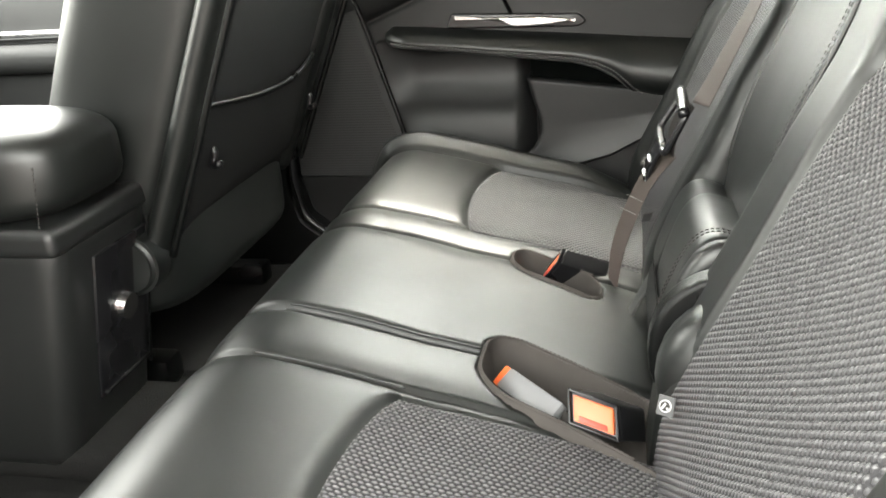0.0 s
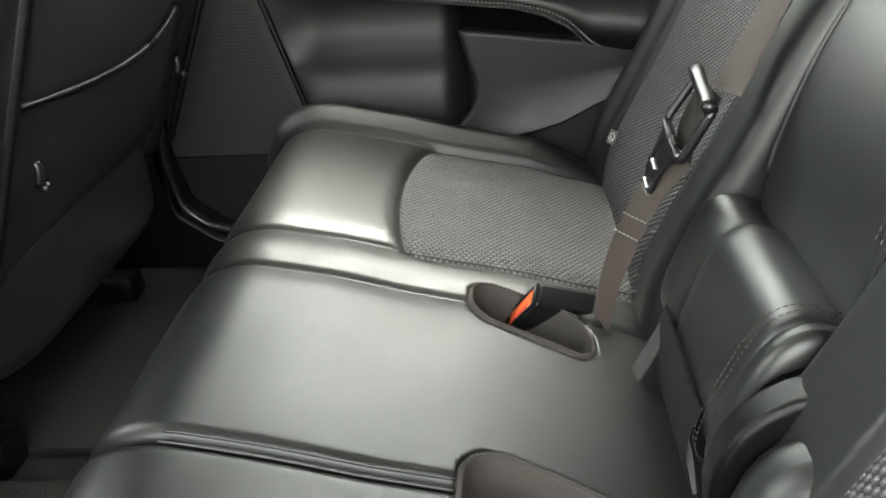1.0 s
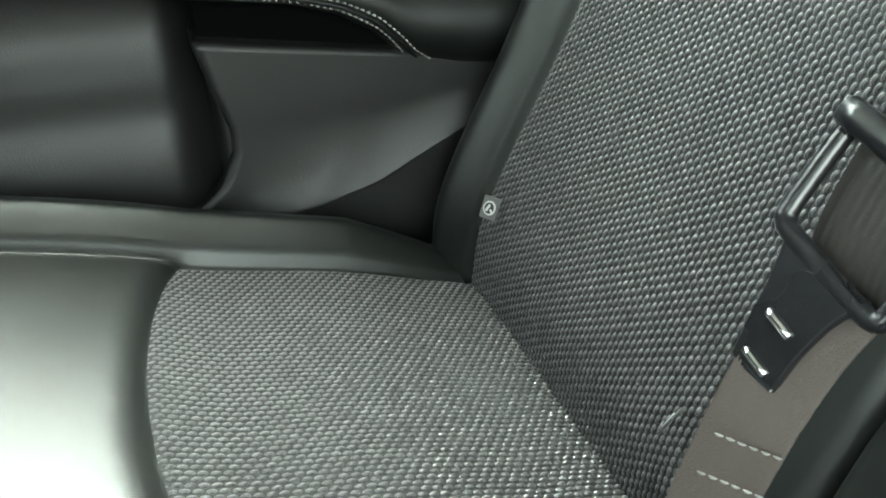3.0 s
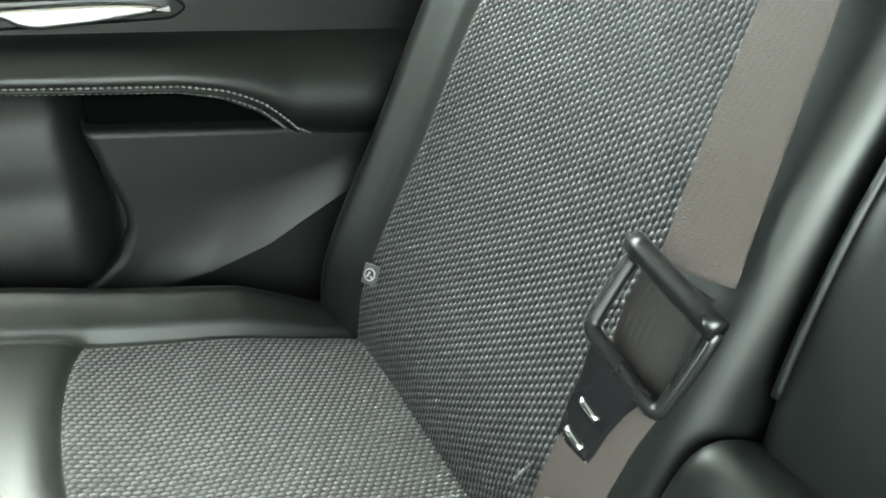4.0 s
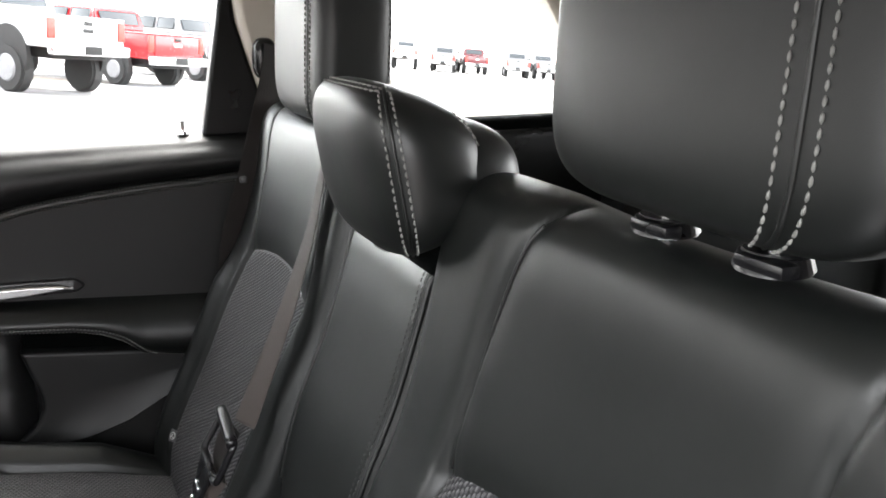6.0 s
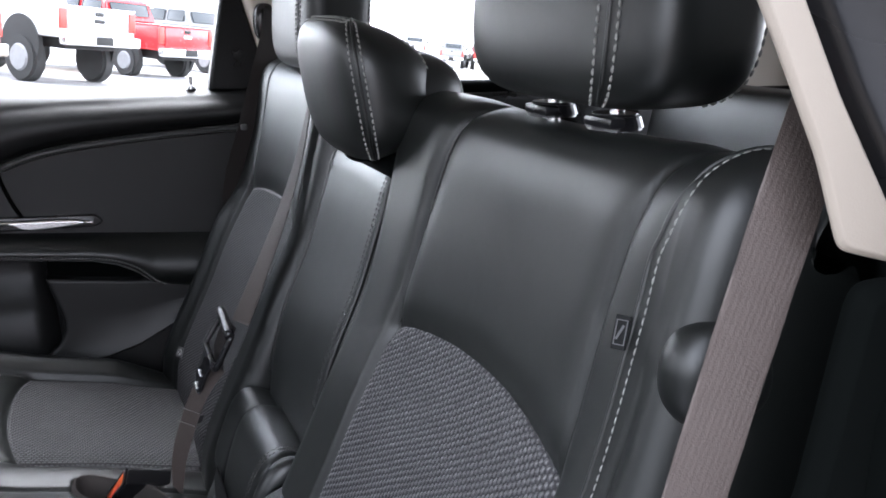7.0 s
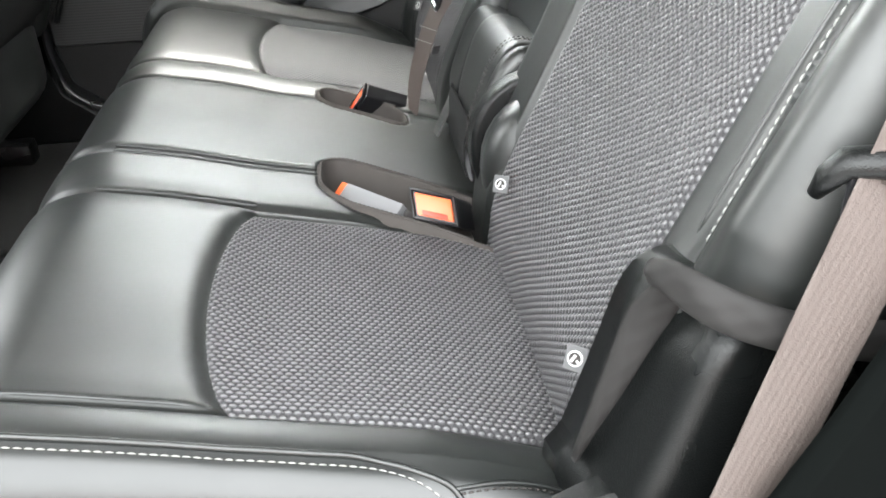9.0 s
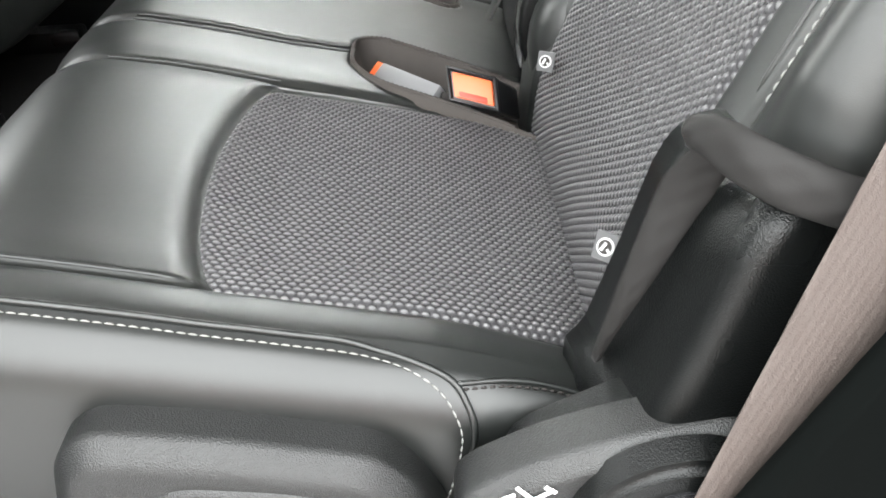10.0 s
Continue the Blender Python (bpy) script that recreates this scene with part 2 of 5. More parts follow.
def on_pad(prof, norm, s, y, h=0.0):
    """The place at arc length s, across y, raised h."""
    S = arclen(prof)
    s, y, h = np.broadcast_arrays(np.asarray(s, float), np.asarray(y, float), np.asarray(h, float))
    x, z = (np.interp(s, S, prof[:, k]) for k in (0, 1))
    nx, nz = (np.interp(s, S, norm[:, k]) for k in (0, 1))
    return np.stack([x + nx * h, y, z + nz * h], -1)


def s_at(prof, axis, value, lo=0, hi=None):
    seg = prof[lo:hi, axis]
    return arclen(prof)[lo:hi][np.argmin(abs(seg - value))]


PITCH_S, PITCH_Y = 0.0070, 0.0050
KNOT_S, KNOT_Y = 8, 7


def weave(i, j):
    """Staggered raised knots of the woven cloth, KNOT_S steps long and KNOT_Y across."""
    row = j // KNOT_Y
    shift = KNOT_S // 2 * (row % 2)
    fa = ((i + shift) % KNOT_S - (KNOT_S - 1) / 2) / KNOT_S
    fb = (j % KNOT_Y - (KNOT_Y - 1) / 2) / KNOT_Y
    r = (fa / 0.45) ** 2 + (fb / 0.36) ** 2
    wobble = 1 + 0.04 * np.sin(12.9898 * row + 78.233 * ((i + shift) // KNOT_S))
    return 0.0017 * wobble * np.clip(1 - r, 0, 1) ** 0.7


def cloth_insert(name, prof, norm, s0, edge, y0, y1, relief, parent, lift=0.0016):
    """The woven panel: from arc length s0 to the curved end edge(f), f across from 0 to 1."""
    y = np.arange(y0, y1, PITCH_Y / KNOT_Y)
    send = edge((y - y0) / (y1 - y0))
    s = np.arange(s0, send.max() + PITCH_S / KNOT_S, PITCH_S / KNOT_S)
    I, J = np.meshgrid(np.arange(len(s)), np.arange(len(y)), indexing="ij")
    S = np.minimum(s[:, None], send[None, :])
    Y = np.repeat(y[None, :], len(s), 0)
    rim = np.minimum(np.minimum(Y - y0, y1 - Y), send[None, :] - S)
    soft = np.clip(rim / 0.005, 0, 1) ** 0.5
    knots = weave(I, J) * soft
    H = relief(S, Y) + lift * soft - 0.0010 * (1 - soft) + knots
    ob = sheet(name, on_pad(prof, norm, S, Y, H), CLOTHGROUND, parent, "charcoal woven cloth centre panel")
    ob.data.materials.append(MESHCLOTH)
    mean = (knots[:-1, :-1] + knots[1:, :-1] + knots[:-1, 1:] + knots[1:, 1:]) / 4
    ob.data.polygons.foreach_set("material_index", (mean > 0.00045).astype(np.int32).ravel())
    return ob


S_BITE = s_at(CUSH, 0, 0.0, 0, 80)
S_INS = s_at(CUSH, 0, -0.25, 0, 160)
B_BITE = s_at(BACK, 1, 0.25, 0, 100)
B_INS = s_at(BACK, 1, 0.632, 0, 200)
B_FOOT = s_at(BACK, 1, 0.43, 0, 150)
ARC_C, ARC_B = 0.030, 0.026


def bow(f):
    return (np.clip(1 - (2 * f - 1) ** 2, 0, 1)) ** 0.7


def seat_relief(seams, insert, outer):
    """Cushion relief: grooves along seams, the dished insert, soft puffing between."""
    def f(S, Y):
        h = np.zeros_like(S)
        for y, narrow, wide in seams:
            h -= narrow * bell(Y - y, 0.004) + wide * bell(Y - y, 0.022)
        if insert:
            y0, y1 = insert
            mid = (Y - y0) / (y1 - y0)
            arc = S_INS + ARC_C * bow(np.clip(mid, 0, 1))
            inside = (mid > 0) & (mid < 1)
            roll = np.clip((S - arc) / 0.026, 0, 1)
            cross = np.clip(np.minimum(Y - y0 + 0.012, y1 + 0.012 - Y) / 0.024, 0, 1)
            cross = cross * cross * (3 - 2 * cross)
            keep = np.clip((S - S_BITE + 0.02) / 0.08, 0, 1)
            h -= keep * cross * np.where(S > arc, 0.0085 * (1 - roll) ** 2.2, 0.0085 - 0.003 * np.clip((arc - S) / 0.12, 0, 1))
            back = np.clip((arc + 0.01 - S) / 0.02, 0, 1)
            h -= back * (0.004 * bell(Y - y0, 0.006) + 0.004 * bell(Y - y1, 0.006))
            h -= 0.005 * np.where(inside, np.sin(np.clip(mid, 0, 1) * math.pi), 0) * np.clip((arc - S) / 0.05, 0, 1)
        h += 0.003 * np.sin(np.clip((S - S_INS) / 0.2, 0, 1) * math.pi)
        rise = np.clip((S - S_BITE) / 0.12, 0, 1)
        h += (0.009 * bell(Y - outer, 0.045) if outer < 0 else 0.024 * bell(Y - outer, 0.034) - 0.004 * bell(Y - outer + 0.042, 0.006)) * rise
        h += 0.0006 * np.sin(31 * S + 17 * Y) * np.sin(13 * Y - 9 * S)
        return h
    return f


def slot(x, v, half, x0, r, x1=9.0):
    """Distance from a slot with a rounded front end at x0 and half width half about v = 0."""
    qx, qv = np.maximum(x0 + r - x, x - x1 + r), abs(v) - (half - r)
    return np.hypot(np.maximum(qx, 0), np.maximum(qv, 0)) + np.minimum(np.maximum(qx, qv), 0) - r


def well_near(x, y):
    return slot(x, y + 0.115 + (x + 0.178) * 0.36, 0.060, -0.186, 0.042)


def well_far(x, y):
    return slot(x, y - 0.166 + (x + 0.178) * 0.38, 0.035, -0.186, 0.028, -0.068)


def seat_cushion(parent, y0, y1, seams, insert, r0, r1, outer):
    rel = seat_relief(seams, insert, outer)
    n = int((y1 - y0) / 0.0035)
    pad("cushion_cover", CUSH, CUSH_N, side_line(y0, y1, r0, r1, 0.24, n), rel, LEATHER, parent, wells=(well_near, well_far), deep=np.interp(CUSH_S, [s_at(CUSH, 0, -0.39, 0, 150), s_at(CUSH, 0, -0.455, 0, 170)], [0.24, 0.03]))
    edge = lambda f: S_INS + ARC_C * bow(f)
    cloth_insert("cloth_panel", CUSH, CUSH_N, S_BITE - 0.02, edge, insert[0], insert[1], rel, parent)
    return rel


near_seat = thing("rear_seat_cushion", "black leather outer seat cushion with charcoal woven cloth panel", "seat cushion", group="rear seat cushions")
rel_n = seat_cushion(near_seat, -0.612, -0.106, ((-0.205, 0.005, 0.004), (-0.539, 0.005, 0.004), (-0.584, 0.003, 0.0)), (-0.535, -0.215), 0.035, 0.014, -0.56)
far_seat = thing("rear_seat_cushion", "wide black leather double seat cushion with one woven cloth panel", "seat cushion", group="rear seat cushions")
rel_f = seat_cushion(far_seat, -0.100, 0.66, ((0.168, 0.005, 0.004), (0.25, 0.005, 0.004), (0.564, 0.004, 0.003)), (0.24, 0.56), 0.014, 0.060, 0.604)

# welted outer edge of the near cushion, with a row of pale thread that turns down behind
edge_x = np.linspace(-0.45, -0.12, 40)


def cush_top(x, y, rel, h=0.0):
    s = np.interp(-np.asarray(x), -CUSH[:150, 0], CUSH_S[:150])
    y = np.broadcast_to(np.asarray(y, float), s.shape)
    drop = 0.035 - np.sqrt(np.clip(0.035**2 - np.clip(np.maximum(-0.577 - y, y - 0.610), 0, 0.035) ** 2, 0, None))
    return on_pad(CUSH, CUSH_N, s, y, rel(s, y) + h - drop)




def cush_side(x, a, out=0.001):
    """On the rounded outer edge of the near cushion; a: 90 on top, 0 on the side, below 0 down the side."""
    sx = float(np.interp(-x, -CUSH[:150, 0], CUSH_S[:150]))
    r = 0.035
    y = -0.612 + r * (1 - math.cos(radians(max(a, 0))))
    h = -r * (1 - math.sin(radians(max(a, 0)))) + min(a, 0) * 0.001
    keep = max(0.0, 1 + h / 0.05)
    q = on_pad(CUSH, CUSH_N, sx, y, h + keep * float(rel_n(np.array(sx), np.array(y))))
    return q + np.array([0, -out * math.cos(radians(max(a, 0))), out * math.sin(radians(max(a, 0)))])


edge_path = [(x, 74) for x in np.linspace(-0.46, -0.17, 12)] + [(-0.15, 70), (-0.13, 62), (-0.112, 48), (-0.10, 28), (-0.093, 5), (-0.09, -25), (-0.09, -70)]
stitches("stitching", spline([cush_side(x, a) for x, a in edge_path], 500), THREAD, near_seat, pitch=0.0066, length=0.0054, r=0.0006, up=(0, -0.5, 1))
tube("welt", [cush_side(x + (0.006 if a < 60 else 0), a + 11, 0.0006) for x, a in edge_path], 0.0022, LEATHER, near_seat, n=90)
stitches("stitching", spline([cush_side(-0.098, 52), cush_side(-0.07, 62), cush_side(-0.04, 66), cush_side(-0.01, 60)], 80), DARKWEB, near_seat, pitch=0.0055, length=0.004, r=0.0009, up=(0, -0.5, 1), label="")
tube("corner_welt", [cush_side(-0.102, 56, 0.0006), cush_side(-0.07, 68, 0.0006), cush_side(-0.04, 72, 0.0006), cush_side(-0.0, 64, 0.0006)], 0.0018, LEATHER, near_seat, n=30)
for y, x0, x1 in ((-0.533, -0.455, -0.262), (-0.2, -0.455, -0.25), (-0.109, -0.46, -0.19), (-0.097, -0.46, -0.19)):
    tube("seam_welt", cush_top(np.linspace(x0, x1, 9), y, rel_n if y < -0.1 else rel_f, -0.001), 0.0015, LEATHER, near_seat if y < -0.1 else far_seat, n=50)
for y in (0.172, 0.254):
    tube("seam_welt", cush_top(np.linspace(-0.455, -0.20 if y < 0.2 else -0.25, 9), y - 0.006, rel_f, -0.002), 0.0014, LEATHER, far_seat, n=50)


def back_relief(seams, insert, dish=0.0, ymid=0.0):
    def f(S, Y):
        h = np.zeros_like(S)
        for ya, yb, s0, s1, deep in seams:
            y = np.interp(S, *ya) if yb is None else ya + (yb - ya) * np.clip((S - s0) / (s1 - s0), 0, 1) ** 2
            on = np.clip((S - s0) / 0.02, 0, 1) * np.clip((s1 - S) / 0.03, 0, 1)
            h -= on * deep * (bell(Y - y, 0.0035) + 0.8 * bell(Y - y, 0.016))
        if insert:
            y0, y1 = insert
            mid = np.clip((Y - y0) / (y1 - y0), 0, 1)
            arc = B_INS + ARC_B * bow(mid)
            inside = (Y > y0) & (Y < y1)
            roll = np.clip((S - arc) / 0.04, 0, 1)
            cross = np.clip(np.minimum(Y - y0 + 0.010, y1 + 0.010 - Y) / 0.020, 0, 1)
            cross = cross * cross * (3 - 2 * cross)
            h -= cross * np.where(S > arc, 0.0085 * (1 - roll) ** 2.2, 0.0085 - 0.004 * np.clip((arc - S) / 0.12, 0, 1))
            below = np.clip((arc - S) / 0.02, 0, 1)
            h -= below * (0.004 * bell(Y - y0, 0.006) + 0.004 * bell(Y - y1, 0.006))
            if y0 > 0:
                h += np.clip((arc - S + 0.02) / 0.09, 0, 1) * 0.018 * bell(Y - 0.607, 0.026)
            else:
                h += 0.011 * bell(Y + 0.616, 0.024) * np.clip((S - B_FOOT) / 0.05, 0, 1)
            h -= 0.012 * np.sin(mid * math.pi) * np.clip(1.2 - abs(S - 0.40) / 0.45, 0, 1)
        h += 0.0006 * np.sin(25 * S + 13 * Y) * np.sin(11 * Y - 7 * S)
        return h
    return f


B_TOP = s_at(BACK, 1, 0.850, 0, CREST)


def seat_back(parent, y0, y1, seams, insert, r0, r1):
    rel = back_relief(seams, insert)
    n = int((y1 - y0) / 0.0035)
    pad("backrest_cover", BACK, BACK_N, side_line(y0, y1, r0, r1, 0.12, n), rel, LEATHER, parent, deep=np.interp(BACK_S, [BACK_S[CREST] - 0.10, BACK_S[CREST], BACK_S[CREST] + 0.02], [0.11, 0.045, 0.02]))
    edge = lambda f: B_INS + ARC_B * bow(f)
    cloth_insert("cloth_panel", BACK, BACK_N, B_BITE, edge, insert[0], insert[1], rel, parent)
    return rel


near_back = thing("rear_seatback", "black leather outer seatback with charcoal woven cloth lower panel", "seatback", group="rear seatbacks")
INNER = ((0.44, 0.57, 0.63, 0.67, 0.70, 0.75), (-0.535, -0.533, -0.540, -0.550, -0.556, -0.560))
near_seams = ((INNER, None, B_INS - 0.02, B_TOP + 0.07, 0.004), (-0.207, -0.262, B_INS - 0.02, B_TOP + 0.05, 0.006), (-0.576, -0.62, B_BITE, B_TOP + 0.10, 0.0028))
rel_nb = seat_back(near_back, -0.645, -0.092, near_seams, (-0.535, -0.205), 0.05, 0.035)
far_back = thing("rear_seatback", "black leather outer seatback with charcoal woven cloth lower panel", "seatback", group="rear seatbacks")
far_seams = ((0.235, 0.275, B_INS - 0.02, B_TOP + 0.05, 0.006), (0.56, 0.60, B_INS - 0.02, B_TOP + 0.05, 0.006))
rel_fb = seat_back(far_back, 0.158, 0.675, far_seams, (0.235, 0.56), 0.03, 0.05)


def back_line(ya, yb, s0, s1, n, rel, h=0.0, bend=2.0, r=0.05, y_lo=-0.595, y_hi=0.595):
    s = np.linspace(s0, s1, n)
    y = ya + (yb - ya) * np.linspace(0, 1, n) ** bend
    over = np.clip(np.maximum(y_lo - y, y - y_hi), 0, r)
    drop = r - np.sqrt(r * r - over**2)
    return on_pad(BACK, BACK_N, s, y, rel(s, y) + h - drop)




def on_back(z, y, rel, h=0.0, r=0.05):
    """On the front of a seatback at height z, round its outer edge too."""
    sz = float(np.interp(z, BACK[:CREST, 1], BACK_S[:CREST]))
    over = min(max(-0.595 - y, y - 0.595, 0.0), r * 0.98)
    return on_pad(BACK, BACK_N, sz, y, float(rel(np.array(sz), np.array(y))) + h - (r - math.sqrt(r * r - over * over)))


edge_path = [(z, -0.580 - 0.003 * (z - 0.45)) for z in np.linspace(0.452, 0.80, 12)] + [(0.8137, -0.585), (0.8314, -0.5895)]
over_top = [(-0.004, -0.595), (0.010, -0.601), (0.024, -0.606), (0.038, -0.610), (0.055, -0.613)]


def shoulder(ds, y, rel, h):
    """On the crown of a seatback, ds beyond its top seam."""
    over = min(max(-0.595 - y, 0.0), 0.049)
    s = B_TOP + ds
    return on_pad(BACK, BACK_N, s, y, float(rel(np.array(s), np.array(y))) + h - (0.05 - math.sqrt(0.0025 - over * over)))


stitches("stitching", spline([on_back(z, y, rel_nb, 0.0015) for z, y in edge_path] + [shoulder(d, y, rel_nb, 0.0015) for d, y in over_top], 600), THREAD, near_back, pitch=0.0066, length=0.0054, r=0.0006, up=(-1, -0.4, 0.3))
tube("welt", [on_back(z + (0.002 if z > 0.82 else 0), y + 0.010, rel_nb, -0.0004) for z, y in edge_path] + [shoulder(d + 0.007, y + 0.008, rel_nb, -0.0004) for d, y in over_top], [0.0004, 0.0010] + [0.0018] * 118, LEATHER, near_back, n=120)

for ob, rel, ya, yb in ((near_back, rel_nb, -0.207, -0.252), (far_back, rel_fb, 0.235, 0.265), (far_back, rel_fb, 0.56, 0.575)):
    z = np.linspace(0.64, 0.852, 16)
    tube("seam_welt", [on_back(q, ya + (yb - ya) * ((q - 0.64) / 0.212) ** 1.6, rel, 0.001) for q in z], 0.0016, LEATHER, ob, n=60)

# centre seatback, set a little behind its neighbours and lower
centre_back = thing("centre_seatback", "narrow black leather centre seatback folded up, stitched welts", "seatback", group="rear seatbacks")
CB = spline([(0.078, 0.36), (0.082, 0.42), (0.090, 0.475), (0.112, 0.55), (0.148, 0.635), (0.176, 0.72), (0.187, 0.755), (0.200, 0.772), (0.23, 0.778), (0.28, 0.77), (0.29, 0.70), (0.25, 0.5)], 120)
pad("backrest_cover", CB, -normals2(CB), side_line(-0.088, 0.152, 0.018, 0.018, 0.1, 60), back_relief((), None), LEATHER, centre_back)
for y in (-0.082, 0.146):
    pts = on_pad(CB, -normals2(CB), np.linspace(0.09, 0.45, 12), y, -0.002)
    tube("welt", pts, 0.003, LEATHER, centre_back, n=60)
for y in (-0.074, -0.066):
    stitches("stitching", on_pad(CB, -normals2(CB), np.linspace(0.13, 0.43, 100), y, 0.0006), SOFTTHREAD, centre_back, pitch=0.0065, length=0.0050, r=0.0006, up=(-1, 0, 0.4), label="")
tube("pull_loop", [(0.180, 0.012, 0.782), (0.166, 0.004, 0.784), (0.162, -0.012, 0.780), (0.170, -0.03, 0.777), (0.184, -0.035, 0.782)], 0.0042, DARKTRIM, centre_back, "black cord release loop", n=20, flat=0.6)
tube("pull_strap", [(0.178, 0.02, 0.784), (0.170, -0.02, 0.786), (0.172, -0.06, 0.782)], 0.006, DARKTRIM, centre_back, n=14, flat=0.4)

# armrest pivot roll below the centre seatback
roll = thing("armrest_roll", "black leather padded pivot roll under centre seatback", "armrest")


def lozenge(y0, y1, cx, cz, a, b, ang, power, n=28, m=10, round_end=0.012):
    """A padded bar along y with a squarish cross-section and rounded ends."""
    ys = [(y0, 0.0)] + [(y0 + round_end * (1 - math.cos(t)), 1 - round_end / a * (1 - math.sin(t))) for t in np.linspace(0, math.pi / 2, 5)]
    ys += [(y, 1.0) for y in np.linspace(y0 + round_end, y1 - round_end, m)[1:-1]]
    ys += [(y1 - round_end * (1 - math.cos(t)), 1 - round_end / a * (1 - math.sin(t))) for t in np.linspace(math.pi / 2, 0, 5)] + [(y1, 0.0)]
    out = []
    for y, k in ys:
        ring = []
        for i in range(n):
            t = 2 * math.pi * i / n
            c, s = math.cos(t), math.sin(t)
            u = a * k * math.copysign(abs(c) ** power, c)
            w = b * k * math.copysign(abs(s) ** power, s)
            ring.append((cx + u * math.cos(ang) - w * math.sin(ang), y, cz + u * math.sin(ang) + w * math.cos(ang)))
        out.append(ring)
    p = np.array(out)
    return p, grid_faces(p.shape[0], n, True)


def bar(name, args, mat, parent, label="", **kw):
    p, f = lozenge(*args, **kw)
    return obj(name, p.reshape(-1, 3), f, mat, parent, label)


bar("roll", (-0.082, 0.080, 0.049, 0.361, 0.040, 0.074, -0.30, 0.66), LEATHER, roll, m=14)
bar("far_roll", (0.074, 0.158, 0.047, 0.360, 0.036, 0.068, -0.36, 0.6), LEATHER, roll)
bar("end_collar", (-0.100, -0.070, 0.050, 0.358, 0.046, 0.077, -0.36, 0.7), LEATHER, roll)
bar("collar_gap", (-0.116, -0.092, 0.056, 0.348, 0.052, 0.066, -0.2, 0.9), DARKTRIM, roll)
bar("hub_ring", (-0.140, -0.110, 0.066, 0.334, 0.082, 0.086, 0.0, 0.95), PLASTIC, roll, "smooth black plastic ring", round_end=0.006)
bar("hub", (-0.205, -0.132, 0.068, 0.326, 0.078, 0.082, 0.0, 0.95), LEATHER, roll, round_end=0.03)
for y in (-0.068, -0.076):
    p, _ = lozenge(y - 0.0025, y + 0.0025, 0.047, 0.362, 0.0465, 0.0775, -0.36, 0.6)
    stitches("stitching", np.vstack([p[8], p[8][:1]]), DARKWEB, roll, pitch=0.0055, length=0.0044, r=0.0006, up=(-1, 0, 0), label="")
GREYFLAP = material("grey_hinge_plate", (0.035, 0.036, 0.035), 0.5)
bm = block((0.004, 0.020, 0.070), 0.0015, 2)
bm.transform(pose(-0.014, 0.092, 0.298, 0, 27, 10))
part("hinge_plate", bm, GREYFLAP, roll, "grey metal hinge plate")
strap("care_tag", [(-0.003, -0.008, 0.322), (-0.008, -0.020, 0.302), (-0.006, -0.036, 0.285), (-0.004, -0.062, 0.262)], [(1, 0.3, 0.2)], (0.006, 0.004, 0.006, 0.003), LABELCLOTH, roll, "folded pale cloth tag", n=20, ribs=False)
strap("lower_flap", [(-0.002, 0.03, 0.335), (-0.010, 0.03, 0.30), (-0.006, 0.03, 0.25)], [(0, 1, 0)], 0.155, DARKCLOTH, roll, n=16, ribs=False)

# ---- buckle wells and what lies in them ----


def well_lining(name, well, y0, y1, x0, x1):
    nx, ny = 200, 170
    X, Y = np.meshgrid(np.linspace(x0, x1, nx), np.linspace(y0, y1, ny), indexing="ij")
    d = well(X, Y)
    s = np.interp(-X, -CUSH[:150, 0], CUSH_S[:150])
    top = on_pad(CUSH, CUSH_N, s, Y, 0.0)[..., 2]
    Z = top + 0.0022 - 0.044 * np.clip(-d / 0.012, 0, 1) ** 0.8
    Z -= np.clip(d - 0.002, 0, 1) * 1.8
    Z += 0.004 * np.sin(60 * X + 25 * Y) * np.clip(-d / 0.02, 0, 1)
    return sheet(name, np.stack([X, Y, Z], -1), POCKETCLOTH)


def pocket(label, well, span, c, slope, half, r, x1):
    t = thing("buckle_pocket", label, "pocket")
    ob = well_lining("lining", well, *span)
    ob.parent = t
    ob.matrix_world = CAR
    x0 = -0.186
    line = [(x1, half), ((x0 + r + x1) / 2, half)] + [(x0 + r * (1 - math.sin(a)), half - r * (1 - math.cos(a))) for a in np.linspace(0, math.pi / 2, 5)]
    line += [(x, -v) for x, v in line[::-1]]
    pts = []
    for x, v in line:
        y = c - slope * (x + 0.178) + v
        s = float(np.interp(-x, -CUSH[:150, 0], CUSH_S[:150]))
        pts.append(on_pad(CUSH, CUSH_N, s, y, 0.0022))
    tube("hem", pts, 0.0015, POCKETCLOTH, t, "folded fabric hem", n=70)
    stitches("stitching", spline([q + np.array([0, 0, 0.0017]) for q in pts], 120), DARKWEB, t, pitch=0.005, length=0.0036, r=0.0006, label="")
    return t


pocket("dark brown fabric-lined buckle pocket between seat cushions", well_near, (-0.25, -0.035, -0.192, 0.03), -0.115, 0.36, 0.060, 0.042, -0.03)
pocket("small dark fabric-lined buckle pocket in the cushion", well_far, (0.04, 0.215, -0.192, 0.03), 0.166, 0.38, 0.035, 0.028, -0.078)


